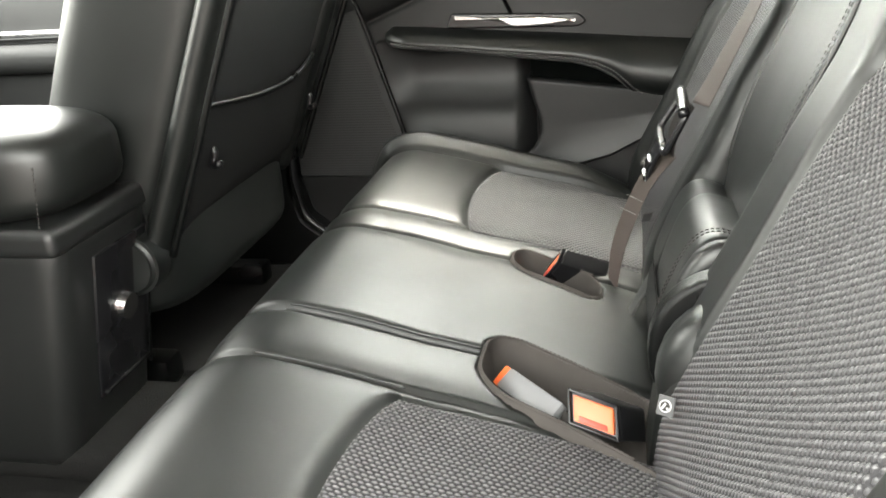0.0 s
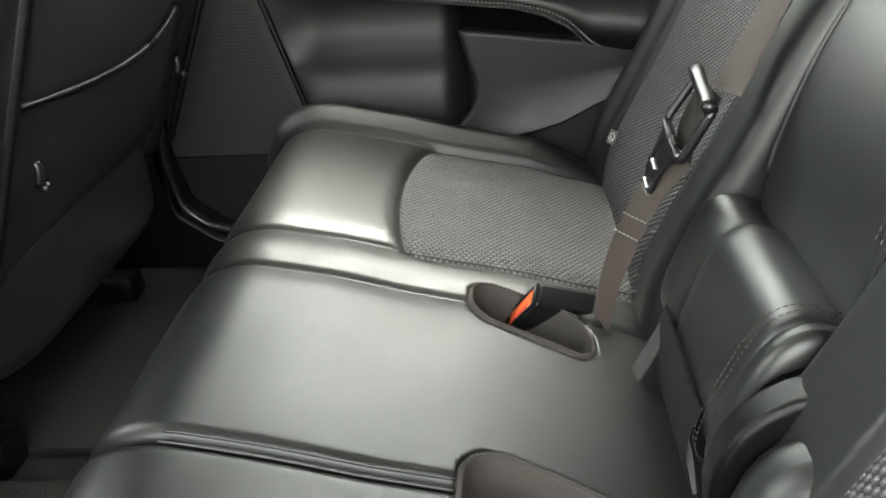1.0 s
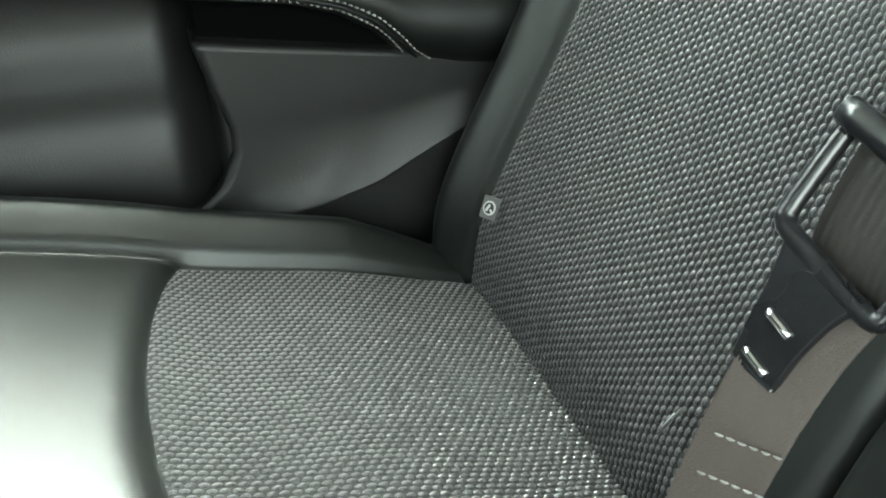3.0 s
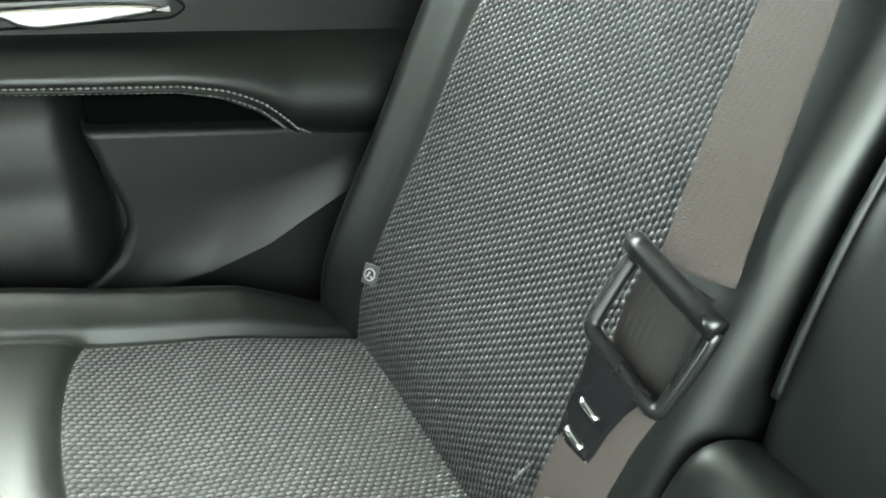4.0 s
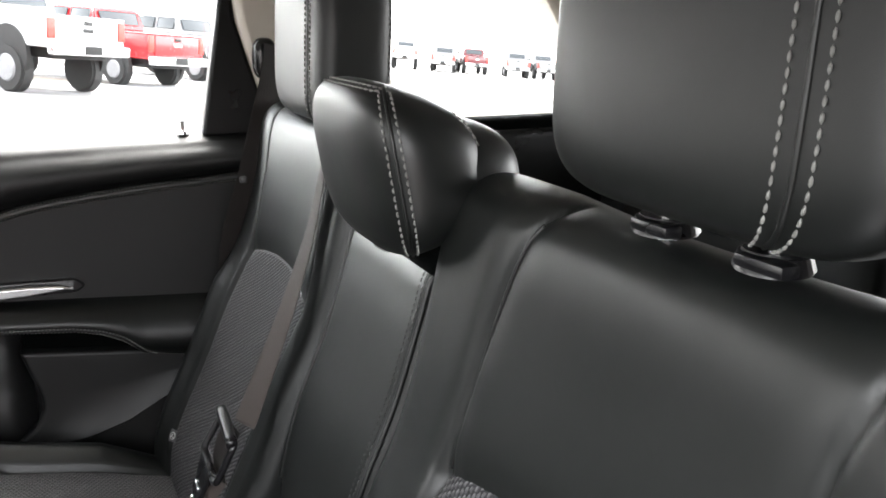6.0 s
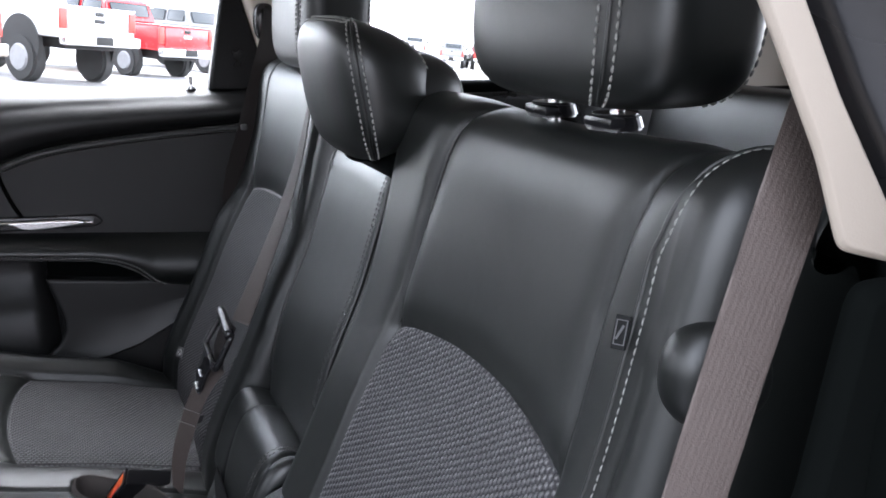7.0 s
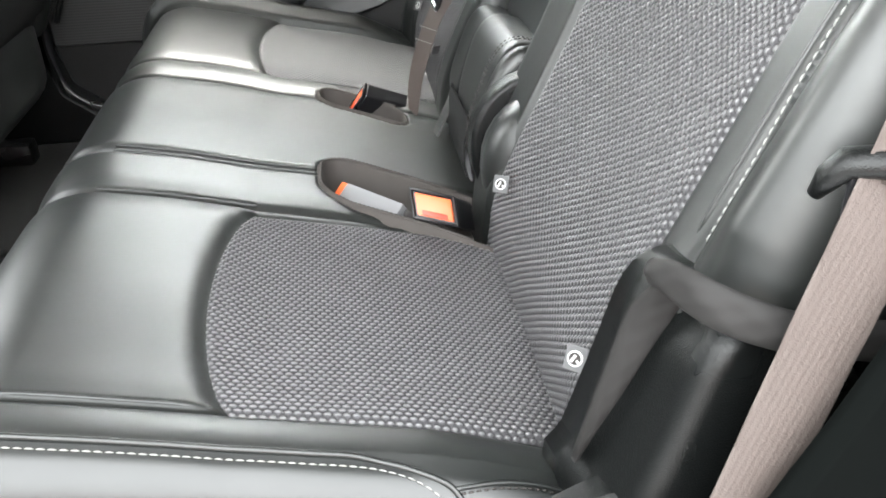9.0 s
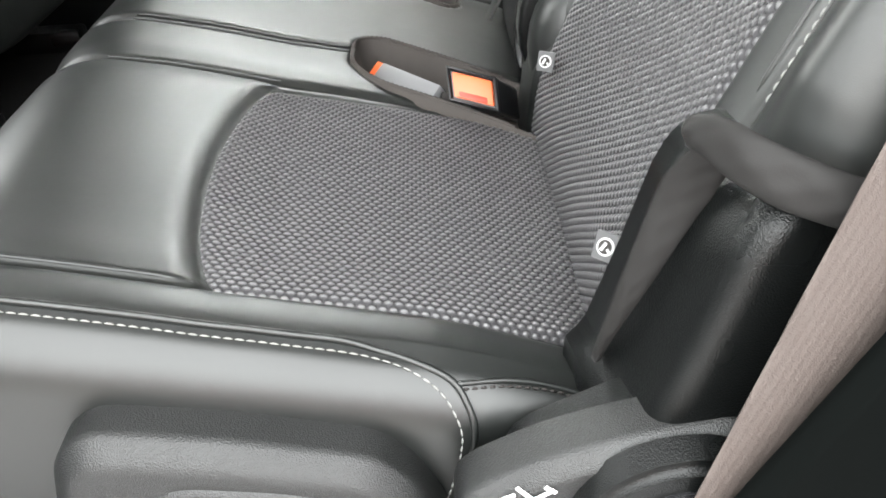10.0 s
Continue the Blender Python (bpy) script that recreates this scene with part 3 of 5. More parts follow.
def buckle(name, centre, frame3, size, label, button=0.75):
    """A belt buckle: a black shell, open at one end, with a red press button."""
    t = thing(name, label, "belt buckle", group="belt buckles")
    a, b, c = (np.array(v, float) / np.linalg.norm(v) for v in frame3)
    m = Matrix(((a[0], b[0], c[0], centre[0]), (a[1], b[1], c[1], centre[1]), (a[2], b[2], c[2], centre[2]), (0, 0, 0, 1)))
    w, h, l = size
    bm = block((w, h, l), 0.004, 3, at=(0, 0, -l / 2 - 0.001))
    bm.transform(m)
    part("shell", bm, BLACK, t)
    bm = block((w * 0.80, h * 0.74, 0.006), 0.0025, 2, at=(0, 0, 0.001))
    bm.transform(m)
    part("press_button", bm, RED, t, "orange-red press button")
    rim = [(sx * w / 2 * 0.94, sy * h / 2 * 0.92, 0.002) for sx, sy in ((-1, -1), (1, -1), (1, 1), (-1, 1), (-1, -1))]
    bm = bmesh.new()
    for p, q in zip(rim[:-1], rim[1:]):
        mid = [(u + v) / 2 for u, v in zip(p, q)]
        block((abs(p[0] - q[0]) + 0.003, abs(p[1] - q[1]) + 0.003, 0.006), 0.001, 1, at=mid, bm=bm)
    bm.transform(m)
    part("rim", bm, BLACK, t)
    bm = block((w * 0.55, h * 0.16, 0.002), 0.0005, 1, at=(0, -h * 0.25, 0.0045))
    bm.transform(m)
    part("marking", bm, material("button_mark", (0.5, 0.05, 0.03), 0.5), t)
    return t


buckle("belt_buckle", (-0.066, -0.203, 0.301), ((0.82, -0.16, -0.2), (-0.05, 0.55, 0.80), (-0.35, -0.75, 0.5)), (0.05, 0.034, 0.07), "black seat belt buckle with orange-red press button standing up")
buckle("belt_buckle", (-0.134, 0.172, 0.292), ((0.54, -0.24, 0.80), (0.217, 0.886, 0.413), (-0.81, -0.40, 0.43)), (0.056, 0.026, 0.075), "black seat belt buckle with narrow red press button in pocket")
tongue = thing("belt_buckle", "grey seat belt buckle lying on its side, red end", "belt buckle", group="belt buckles")
bm = block((0.085, 0.025, 0.014), 0.003, 2)
way = Matrix.Translation((-0.132, -0.152, 0.286)) @ Vector((0.066, -0.068, -0.004)).to_track_quat("X", "Z").to_matrix().to_4x4() @ pose(0, 0, 0, 35, 0, 0)
bm.transform(way)
part("shell", bm, material("pale_grey_plastic", (0.15, 0.15, 0.155), 0.35), tongue)
bm = block((0.012, 0.024, 0.011), 0.002, 2, at=(-0.045, 0, 0))
bm.transform(way)
part("press_button", bm, RED, tongue, "red press button")
strap("stalk", [(-0.10, -0.185, 0.283), (-0.06, -0.215, 0.268), (-0.02, -0.22, 0.235)], [(0, 0.4, 1)], 0.02, DARKWEB, tongue, n=16)


PALEPRINT = material("pale_print", (0.4, 0.4, 0.4), 0.7)


def child_seat_tag(at, turn, label, size=0.024):
    """A folded cloth tag with a round mark."""
    t = thing("seat_tag", label, "cloth tag", group="child seat anchor tags")
    bm = block((0.0018, size, size * 1.15), 0.0006, 1)
    bm.transform(pose(*at, *turn))
    part("cloth", bm, LABELCLOTH, t)
    bm = bmesh.new()
    bmesh.ops.create_cone(bm, cap_ends=True, segments=24, radius1=size * 0.36, radius2=size * 0.36, depth=0.0006, matrix=pose(-0.0012, 0, 0, 0, 90, 0))
    bm.transform(pose(*at, *turn))
    part("round_mark", bm, PALEPRINT, t)
    bm = bmesh.new()
    bmesh.ops.create_cone(bm, cap_ends=True, segments=20, radius1=size * 0.28, radius2=size * 0.28, depth=0.0006, matrix=pose(-0.0017, 0, 0, 0, 90, 0))
    bm.transform(pose(*at, *turn))
    part("mark_field", bm, DARKWEB, t)
    bm = block((0.0006, size * 0.12, size * 0.36), 0, at=(-0.0022, 0.001, 0), turn=(25, 0, 0))
    block((0.0006, size * 0.1, size * 0.2), 0, at=(-0.0022, -0.003, -0.002), turn=(-50, 0, 0), bm=bm)
    bm.transform(pose(*at, *turn))
    part("mark_bars", bm, PALEPRINT, t)
    return t


child_seat_tag((-0.004, -0.530, 0.334), (0, 28, 50), "grey cloth tag with round white mark at seatback seam", 0.0165)
child_seat_tag((-0.004, -0.252, 0.345), (0, 25, 62), "grey cloth tag with round white mark at seatback seam", 0.0155)
child_seat_tag((-0.002, 0.533, 0.342), (0, 25, 30), "grey cloth tag with round white mark at seatback seam", 0.017)
child_seat_tag((-0.006, 0.250, 0.340), (0, 25, -60), "grey cloth tag with round white mark at seatback seam", 0.014)
t = thing("airbag_tag", "small black cloth label with white printed mark", "cloth tag")
bm = block((0.002, 0.0098, 0.022), 0.0006, 1)
bm.transform(pose(0.1655, -0.569, 0.752, 0, 22, 35))
part("cloth", bm, DARKCLOTH, t)
bm = bmesh.new()
for y, z, dy, dz in ((-0.0034, 0, 0.0006, 0.016), (0.0034, 0, 0.0006, 0.016), (0, 0.0078, 0.0074, 0.0006), (0, -0.0078, 0.0074, 0.0006)):
    block((0.0006, dy, dz), 0, at=(-0.0013, y, z), bm=bm)
block((0.0006, 0.0014, 0.010), 0, at=(-0.0013, 0.0004, 0), turn=(22, 0, 0), bm=bm)
bm.transform(pose(0.1655, -0.569, 0.752, 0, 22, 35))
part("print_mark", bm, LABELCLOTH, t)

anchor = thing("seat_anchor", "bright metal child seat anchor bar in the seat bite", "anchor")
tube("anchor_bar", [(-0.018, 0.568, 0.246), (-0.030, 0.572, 0.256), (-0.030, 0.584, 0.257), (-0.018, 0.588, 0.248)], 0.0028, CHROME, anchor, n=20)
part("anchor_flap", block((0.034, 0.045, 0.004), 0.0015, 2, at=(-0.016, 0.578, 0.2425), turn=(0, -25, 0)), DARKTRIM, anchor, "dark cover flap")

# ---- headrests ----


def soft_box(x0, x1, y0, y1, z0, z1, power=0.38, lean=0.0, pinch=0.0, n=44, m=26, taper=0.0):
    """A stuffed block: a superquadric, leaning back with height."""
    cx, cy, cz = (x0 + x1) / 2, (y0 + y1) / 2, (z0 + z1) / 2
    a, b, c = (x1 - x0) / 2, (y1 - y0) / 2, (z1 - z0) / 2
    sg = lambda v, e: math.copysign(abs(v) ** e, v)
    verts = []
    for i in range(m + 1):
        f = math.pi * (i / m - 0.5)
        for j in range(n):
            t = 2 * math.pi * j / n
            k = sg(math.cos(f), power)
            X, Y, Z = a * k * sg(math.cos(t), power), b * k * sg(math.sin(t), power), c * sg(math.sin(f), power)
            Y *= 1 - pinch * (X + a) / (2 * a)
            Z *= 1 - taper * (X + a) / (2 * a)
            verts.append((cx + X + lean * Z, cy + Y, cz + Z))
    return verts, grid_faces(m + 1, n, True)


def on_box(args, f, t, power, lean, pinch, out=0.0008, taper=0.0):
    """A place on a soft_box: f up from its waist, t round from the rear (180 is the front), in degrees."""
    x0, x1, y0, y1, z0, z1 = args
    sg = lambda v, e: math.copysign(abs(v) ** e, v)
    f, t = radians(f), radians(t)
    a, b, c = (x1 - x0) / 2 + out, (y1 - y0) / 2 + out, (z1 - z0) / 2 + out
    k = sg(math.cos(f), power)
    X, Y, Z = a * k * sg(math.cos(t), power), b * k * sg(math.sin(t), power), c * sg(math.sin(f), power)
    Z *= 1 - taper * (X + a) / (2 * a)
    return ((x0 + x1) / 2 + X + lean * Z, (y0 + y1) / 2 + Y * (1 - pinch * (X + a) / (2 * a)), (z0 + z1) / 2 + Z)


def headrest(label, box, lean, lines, pinch=0.1, power=0.42, taper=0.0, hoop=0):
    t = thing("headrest", label, "headrest", group="rear headrests")
    v, f = soft_box(*box, power, lean, pinch, n=72, m=40, taper=taper)
    obj("pad", v, f, LEATHER, t)
    for turn in lines:
        path = [on_box(box, f, turn, power, lean, pinch, taper=taper) for f in np.linspace(-66, 55 if hoop else 68, 90)]
        if hoop and turn < 270:
            path += [on_box(box, 55 + (turn - hoop) * 0.5, w, power, lean, pinch, taper=taper) for w in np.linspace(turn, 130, 60)[1:]]
        stitches("stitching", path, THREAD, t, pitch=0.0072, length=0.0056, r=0.0011, up=(-0.8, math.copysign(0.6, math.sin(radians(turn))), 0))
    mid = (lines[0] + lines[1]) / 2
    tube("seam", [on_box(box, f, mid, power, lean, pinch, 0.0, taper) for f in np.linspace(-62, 68, 16)], 0.0018, LEATHER, t, n=50)
    return t


hn = headrest("black leather headrest with pale double stitching on chrome posts", (0.195, 0.315, -0.548, -0.248, 0.878, 1.085), 0.05, (194, 205, 302))
hf = headrest("black leather headrest with pale double stitching", (0.19, 0.31, 0.280, 0.555, 0.857, 1.075), 0.05, (196, 206, 300))
hc = headrest("low bulky black leather centre headrest with double stitching", (0.120, 0.244, -0.152, 0.108, 0.768, 0.957), -0.17, (229, 243, 305), 0.18, 0.66, 0.46, hoop=236)
v, f = soft_box(0.175, 0.285, -0.140, 0.094, 0.785, 0.915, 0.7, -0.1, 0.2, taper=0.25)
obj("rear_pad", v, f, LEATHER, hc)
# Added dark block: fills in the shadow under the headrest and hides daylight behind.
part("shade_filler", block((0.08, 0.16, 0.06), 0.02, 3, at=(0.228, -0.018, 0.785)), DARKTRIM, hc)
for y in (-0.352, -0.444):
    tube("post", [(0.240, y, 0.84), (0.240, y, 0.88), (0.244, y, 0.93)], 0.006, CHROME, hn, "chrome post", n=6, sides=14)
    bm = bmesh.new()
    bmesh.ops.create_cone(bm, cap_ends=True, segments=28, radius1=0.023, radius2=0.019, depth=0.012, matrix=pose(0.238, y, 0.868))
    bmesh.ops.bevel(bm, geom=bm.edges[:], offset=0.002, segments=2, affect="EDGES")
    part("guide_collar", bm, BLACK, hn, "gloss black guide collar")
    part("guide_lever", block((0.014, 0.036, 0.008), 0.003, 2, at=(0.222, y - 0.010, 0.869)), BLACK, hn)
for y in (0.36, 0.45):
    tube("post", [(0.245, y, 0.85), (0.245, y, 0.88), (0.247, y, 0.91)], 0.006, CHROME, hf, "chrome post", n=6, sides=14)

# ---- belts ----
belt_n = thing("seat_belt", "taupe woven seat belt hanging from the beige pillar trim", "seat belt", group="seat belts")
near_path = [(0.235, -0.672, 0.985), (0.20, -0.672, 0.90), (0.16, -0.672, 0.76), (0.127, -0.675, 0.64), (0.108, -0.678, 0.556), (0.075, -0.684, 0.44), (0.035, -0.69, 0.29), (0.01, -0.69, 0.19)]
strap("webbing", near_path, [(1, 0.03, 0.0)], 0.047, WEBBING, belt_n, n=120)
tube("latch_plate", [(0.068, -0.664, 0.522), (0.076, -0.671, 0.540), (0.095, -0.678, 0.541), (0.152, -0.684, 0.531)], [0.005, 0.009, 0.010, 0.010, 0.010, 0.010, 0.010, 0.009, 0.008, 0.006], PLASTIC, belt_n, "black moulded latch plate", n=10, sides=14, flat=0.75)
tube("belt_fold", [(0.092, -0.677, 0.541), (0.118, -0.682, 0.536), (0.146, -0.685, 0.531)], 0.0115, WEBBING, belt_n, "taupe belt folded through the plate", n=10, sides=16, flat=0.8)
part("plate_tongue", block((0.016, 0.004, 0.034), 0.002, 2, at=(0.084, -0.676, 0.53)), BLACK, belt_n)

belt_c = thing("seat_belt", "taupe shoulder belt lying over the seatback with black latch frame", "seat belt", group="seat belts")
strap("webbing", [(0.25, 0.218, 0.893), (0.205, 0.218, 0.882), (0.180, 0.220, 0.83), (0.158, 0.224, 0.74), (0.122, 0.217, 0.645), (0.074, 0.197, 0.549), (0.054, 0.187, 0.512)], [(0.1, 1, 0), (0.15, 1, 0), (0.2, 1, 0), (0.2, 1, 0), (0.1, 1, 0.1), (-0.15, 1, 0.2), (-0.2, 1, 0.2)], (0.047, 0.047, 0.047, 0.047, 0.047, 0.046, 0.046), WEBBING, belt_c, n=110)
# Same belt in the darker webbing: shade within the frame is in its colour.
strap("webbing_loop", [(0.040, 0.182, 0.517), (0.030, 0.182, 0.497), (0.021, 0.181, 0.474), (0.019, 0.180, 0.452)], [(-0.1, 1, 0.25)], 0.044, DARKWEB, belt_c, "belt loop darkened for shade inside the latch frame", n=30)
strap("lower_webbing", [(0.020, 0.181, 0.455), (-0.001, 0.180, 0.43), (-0.022, 0.177, 0.392), (-0.046, 0.174, 0.32), (-0.054, 0.172, 0.24)], [(-0.25, 1, 0.25), (-0.3, 1, 0.22), (-0.35, 1, 0.15), (-0.5, 0.9, 0.1), (-0.6, 0.8, 0)], (0.040, 0.040, 0.037, 0.028, 0.012), WEBBING, belt_c, "worn taupe lower belt", n=60)
fr = np.array([(0.034, 0.210, 0.524), (0.034, 0.146, 0.508), (0.010, 0.152, 0.458), (0.006, 0.211, 0.479)])
ring = []
for k in range(4):
    p0, p1, p2 = fr[k - 1], fr[k], fr[(k + 1) % 4]
    ring += [p1 + (p0 - p1) * 0.17, p1 + (p0 - p1) * 0.035 + (p2 - p1) * 0.035, p1 + (p2 - p1) * 0.17]
ring += [ring[0], ring[1]]
tube("latch_frame", ring, 0.0050, BLACK, belt_c, "black moulded latch frame", n=110, sides=12, flat=0.9)
tube("latch_bar", [fr[0] + (-0.003, 0.003, 0.002), (fr[0] + fr[1]) / 2 + (-0.003, 0, 0.002), fr[1] + (-0.003, -0.003, 0.002)], 0.0068, BLACK, belt_c, n=9, sides=14)
edge_w = (fr[3] - fr[2]) / np.linalg.norm(fr[3] - fr[2])
strap("latch_tongue", [(0.008, 0.182, 0.470), (0.001, 0.184, 0.455), (-0.006, 0.1865, 0.438), (-0.012, 0.189, 0.417)], [edge_w], (0.046, 0.034, 0.029, 0.026), BLACK, belt_c, "black latch tongue with two slots", n=24, thick=0.006, ribs=False)
for c in ((-0.0075, 0.1855, 0.444), (-0.0135, 0.188, 0.424)):
    c = np.array(c)
    tube("slot_rim", [c - edge_w * 0.0075, c, c + edge_w * 0.0075], 0.0021, CHROME, belt_c, "bright metal slot edge", n=5)
for z in (0.395, 0.378):
    k = (0.475 - z) / 0.085
    c = np.array([0.018 - 0.04 * k, 0.182 - 0.014 * k, z]) + np.array([-0.004, -0.002, 0])
    stitches("stitching", np.stack([c + np.array([0.55, -0.55, -0.1]) * f for f in np.linspace(-0.022, 0.022, 12)]), THREAD, belt_c, pitch=0.005, length=0.004, r=0.0007, up=(-1, -0.6, 0.3))

belt_f = thing("seat_belt", "taupe outer seat belt, darkened for shade, beside the seatback with stop button", "seat belt", group="seat belts")
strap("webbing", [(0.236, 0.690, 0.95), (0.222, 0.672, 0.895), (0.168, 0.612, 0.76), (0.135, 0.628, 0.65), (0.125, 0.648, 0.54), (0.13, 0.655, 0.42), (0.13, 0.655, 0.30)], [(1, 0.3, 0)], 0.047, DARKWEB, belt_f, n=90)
part("stop_button", block((0.012, 0.006, 0.012), 0.004, 3, at=(0.148, 0.596, 0.742)), LABELCLOTH, belt_f, "pale grey stop button")

# ---- plastic side covers of the near seat ----
cover = thing("seat_side_cover", "grained black plastic seat side cover with hinge cap", "seat trim")


def plate(name, outline, y0, y1, bevel, mat, parent, label="", soft=6):
    """A plate cut to an outline in (x, z), from y0 outwards to y1, with a rounded outer rim."""
    p = np.array(list(outline) + [outline[0]], float)
    s = arclen(p)
    u = np.linspace(0, s[-1], max(60, int(s[-1] / 0.004)), endpoint=False)
    line = np.stack([np.interp(u, s, p[:, k]) for k in (0, 1)], 1)
    for _ in range(soft):
        line = (np.roll(line, 1, 0) + 2 * line + np.roll(line, -1, 0)) / 4
    nxt = np.roll(line, -1, 0)
    turn = np.sign((line[:, 0] * nxt[:, 1] - line[:, 1] * nxt[:, 0]).sum())
    bm = bmesh.new()
    rings = []
    for y, inset in ((y0, 0), (y1 + bevel * 1.25, 0), (y1 + bevel, 0.02 * bevel), (y1 + bevel * 0.8, bevel * 0.12), (y1 + bevel * 0.16, bevel * 0.76), (y1, bevel * 1.0), (y1, bevel * 1.25)):
        ring = []
        for i, p in enumerate(line):
            d = line[(i + 1) % len(line)] - line[i - 1]
            nrm = turn * np.array([-d[1], d[0]]) / (np.linalg.norm(d) + 1e-9)
            q = p + nrm * inset
            ring.append(bm.verts.new((q[0], y, q[1])))
        rings.append(ring)
    for a, b in zip(rings[:-1], rings[1:]):
        for i in range(len(a)):
            bm.faces.new((a[i], a[(i + 1) % len(a)], b[(i + 1) % len(a)], b[i]))
    cap = bm.faces.new(rings[-1])
    bmesh.ops.triangulate(bm, faces=[cap])
    return part(name, bm, mat, parent, label)


shield = [(-0.342, 0.10), (-0.340, 0.24), (-0.330, 0.287), (-0.308, 0.305), (-0.231, 0.292), (-0.150, 0.271), (-0.130, 0.250), (-0.112, 0.21), (-0.10, 0.10)]
plate("side_shield", shield, -0.59, -0.648, 0.014, SHIELD, cover, soft=10)
inner = [(-0.300, 0.11), (-0.296, 0.225), (-0.282, 0.262), (-0.262, 0.272), (-0.20, 0.262), (-0.158, 0.246), (-0.145, 0.20), (-0.14, 0.11)]
plate("shield_inset", inner, -0.64, -0.651, 0.004, SHIELD, cover, soft=10)
base = [(-0.077, 0.10), (-0.077, 0.255), (-0.072, 0.268), (-0.063, 0.276), (-0.045, 0.285), (-0.014, 0.300), (0.03, 0.312), (0.10, 0.29), (0.13, 0.2), (0.13, 0.10)]
plate("hinge_base", base, -0.612, -0.660, 0.012, PLASTIC, cover, soft=4)
nose = [(-0.108, 0.10), (-0.108, 0.252), (-0.104, 0.264), (-0.09, 0.274), (-0.06, 0.289), (-0.03, 0.299), (0.0, 0.306), (0.04, 0.312), (0.10, 0.29), (0.13, 0.2), (0.13, 0.10)]
plate("hinge_face", nose, -0.632, -0.668, 0.010, SHIELD, cover, soft=3)
levels = [(0.20, 0.0), (0.26, 0.0), (0.285, 0.0), (0.293, 0.0), (0.301, 0.0), (0.312, 0.0), (0.335, 0.0), (0.355, 0.0), (0.375, 0.0), (0.394, 0.0), (0.408, 0.0), (0.420, 0.0015), (0.429, 0.005), (0.435, 0.012), (0.437, 0.022)]
rings = []
for z, inset in levels:
    xf = float(np.interp(z, [0.22, 0.285, 0.293, 0.301, 0.312, 0.357, 0.40, 0.425, 0.45], [-0.024, -0.020, -0.013, -0.008, -0.0045, 0.0095, 0.0215, 0.0295, 0.038]))
    arc = [(xf + 0.0025 + 0.016 * (1 - math.cos(q)) + inset * 0.8, -0.640 - 0.0165 * math.sin(q) + inset * 0.8) for q in np.linspace(0.15, math.pi / 2, 7)]
    flat = [(xf - 0.012 + 0.014 * q + inset, -0.555 - 0.082 * q) for q in (0.0, 0.3, 0.6, 0.85, 0.97)]
    sec = flat + arc + [(xf + 0.030, -0.6567 + inset), (xf + 0.05, -0.657 + inset), (xf + 0.09, -0.657 + inset), (xf + 0.15 - inset, -0.655 + inset), (xf + 0.15 - inset, -0.555 - inset * 0.3)]
    rings.append([(x, y, z - 0.22 * max(0.0, x - xf - 0.02) * min(1.0, (z - 0.2) / 0.2)) for x, y in sec])
rings = np.array(rings)
obj("hinge_tower", rings.reshape(-1, 3), grid_faces(len(rings), rings.shape[1], True) + [tuple((len(rings) - 1) * rings.shape[1] + q for q in range(rings.shape[1]))], PLASTIC, cover)
bm = bmesh.new()
bmesh.ops.create_cone(bm, cap_ends=True, segments=48, radius1=0.066, radius2=0.060, depth=0.024, matrix=pose(0.014, -0.672, 0.244, 90))
bmesh.ops.bevel(bm, geom=[e for e in bm.edges if e.calc_length() < 0.02], offset=0.005, segments=3, affect="EDGES")
part("hinge_cap", bm, PLASTIC, cover, "round black hinge cap")
bm = bmesh.new()
bmesh.ops.create_cone(bm, cap_ends=True, segments=40, radius1=0.044, radius2=0.044, depth=0.006, matrix=pose(0.014, -0.685, 0.244, 90))
bmesh.ops.bevel(bm, geom=[e for e in bm.edges if e.calc_length() < 0.02], offset=0.002, segments=2, affect="EDGES")
part("cap_centre", bm, BLACK, cover)
mark = material("white_print", (0.75, 0.75, 0.75), 0.6)
for x, z, l, a in ((-0.066, 0.270, 0.026, -32), (-0.068, 0.272, 0.022, 50), (-0.084, 0.266, 0.010, 15), (-0.080, 0.273, 0.009, -25), (-0.057, 0.277, 0.008, 40)):
    part("recline_mark", block((l, 0.0012, 0.0024), 0.0004, 1, at=(x, -0.6690, z), turn=(0, a, 0)), mark, cover, "white printed recline symbol bar")

# soft grey edging strip at the foot of the near seatback
EDGECLOTH = material("stretch_cloth", (0.0066, 0.0061, 0.0058), 0.75, grain=0.0003, scale=1500, bump=0.3, spec=0.3, vscale=30)
flap = thing("seatback_edging", "grey stretch fabric edging folded at the seatback foot", "seat trim")


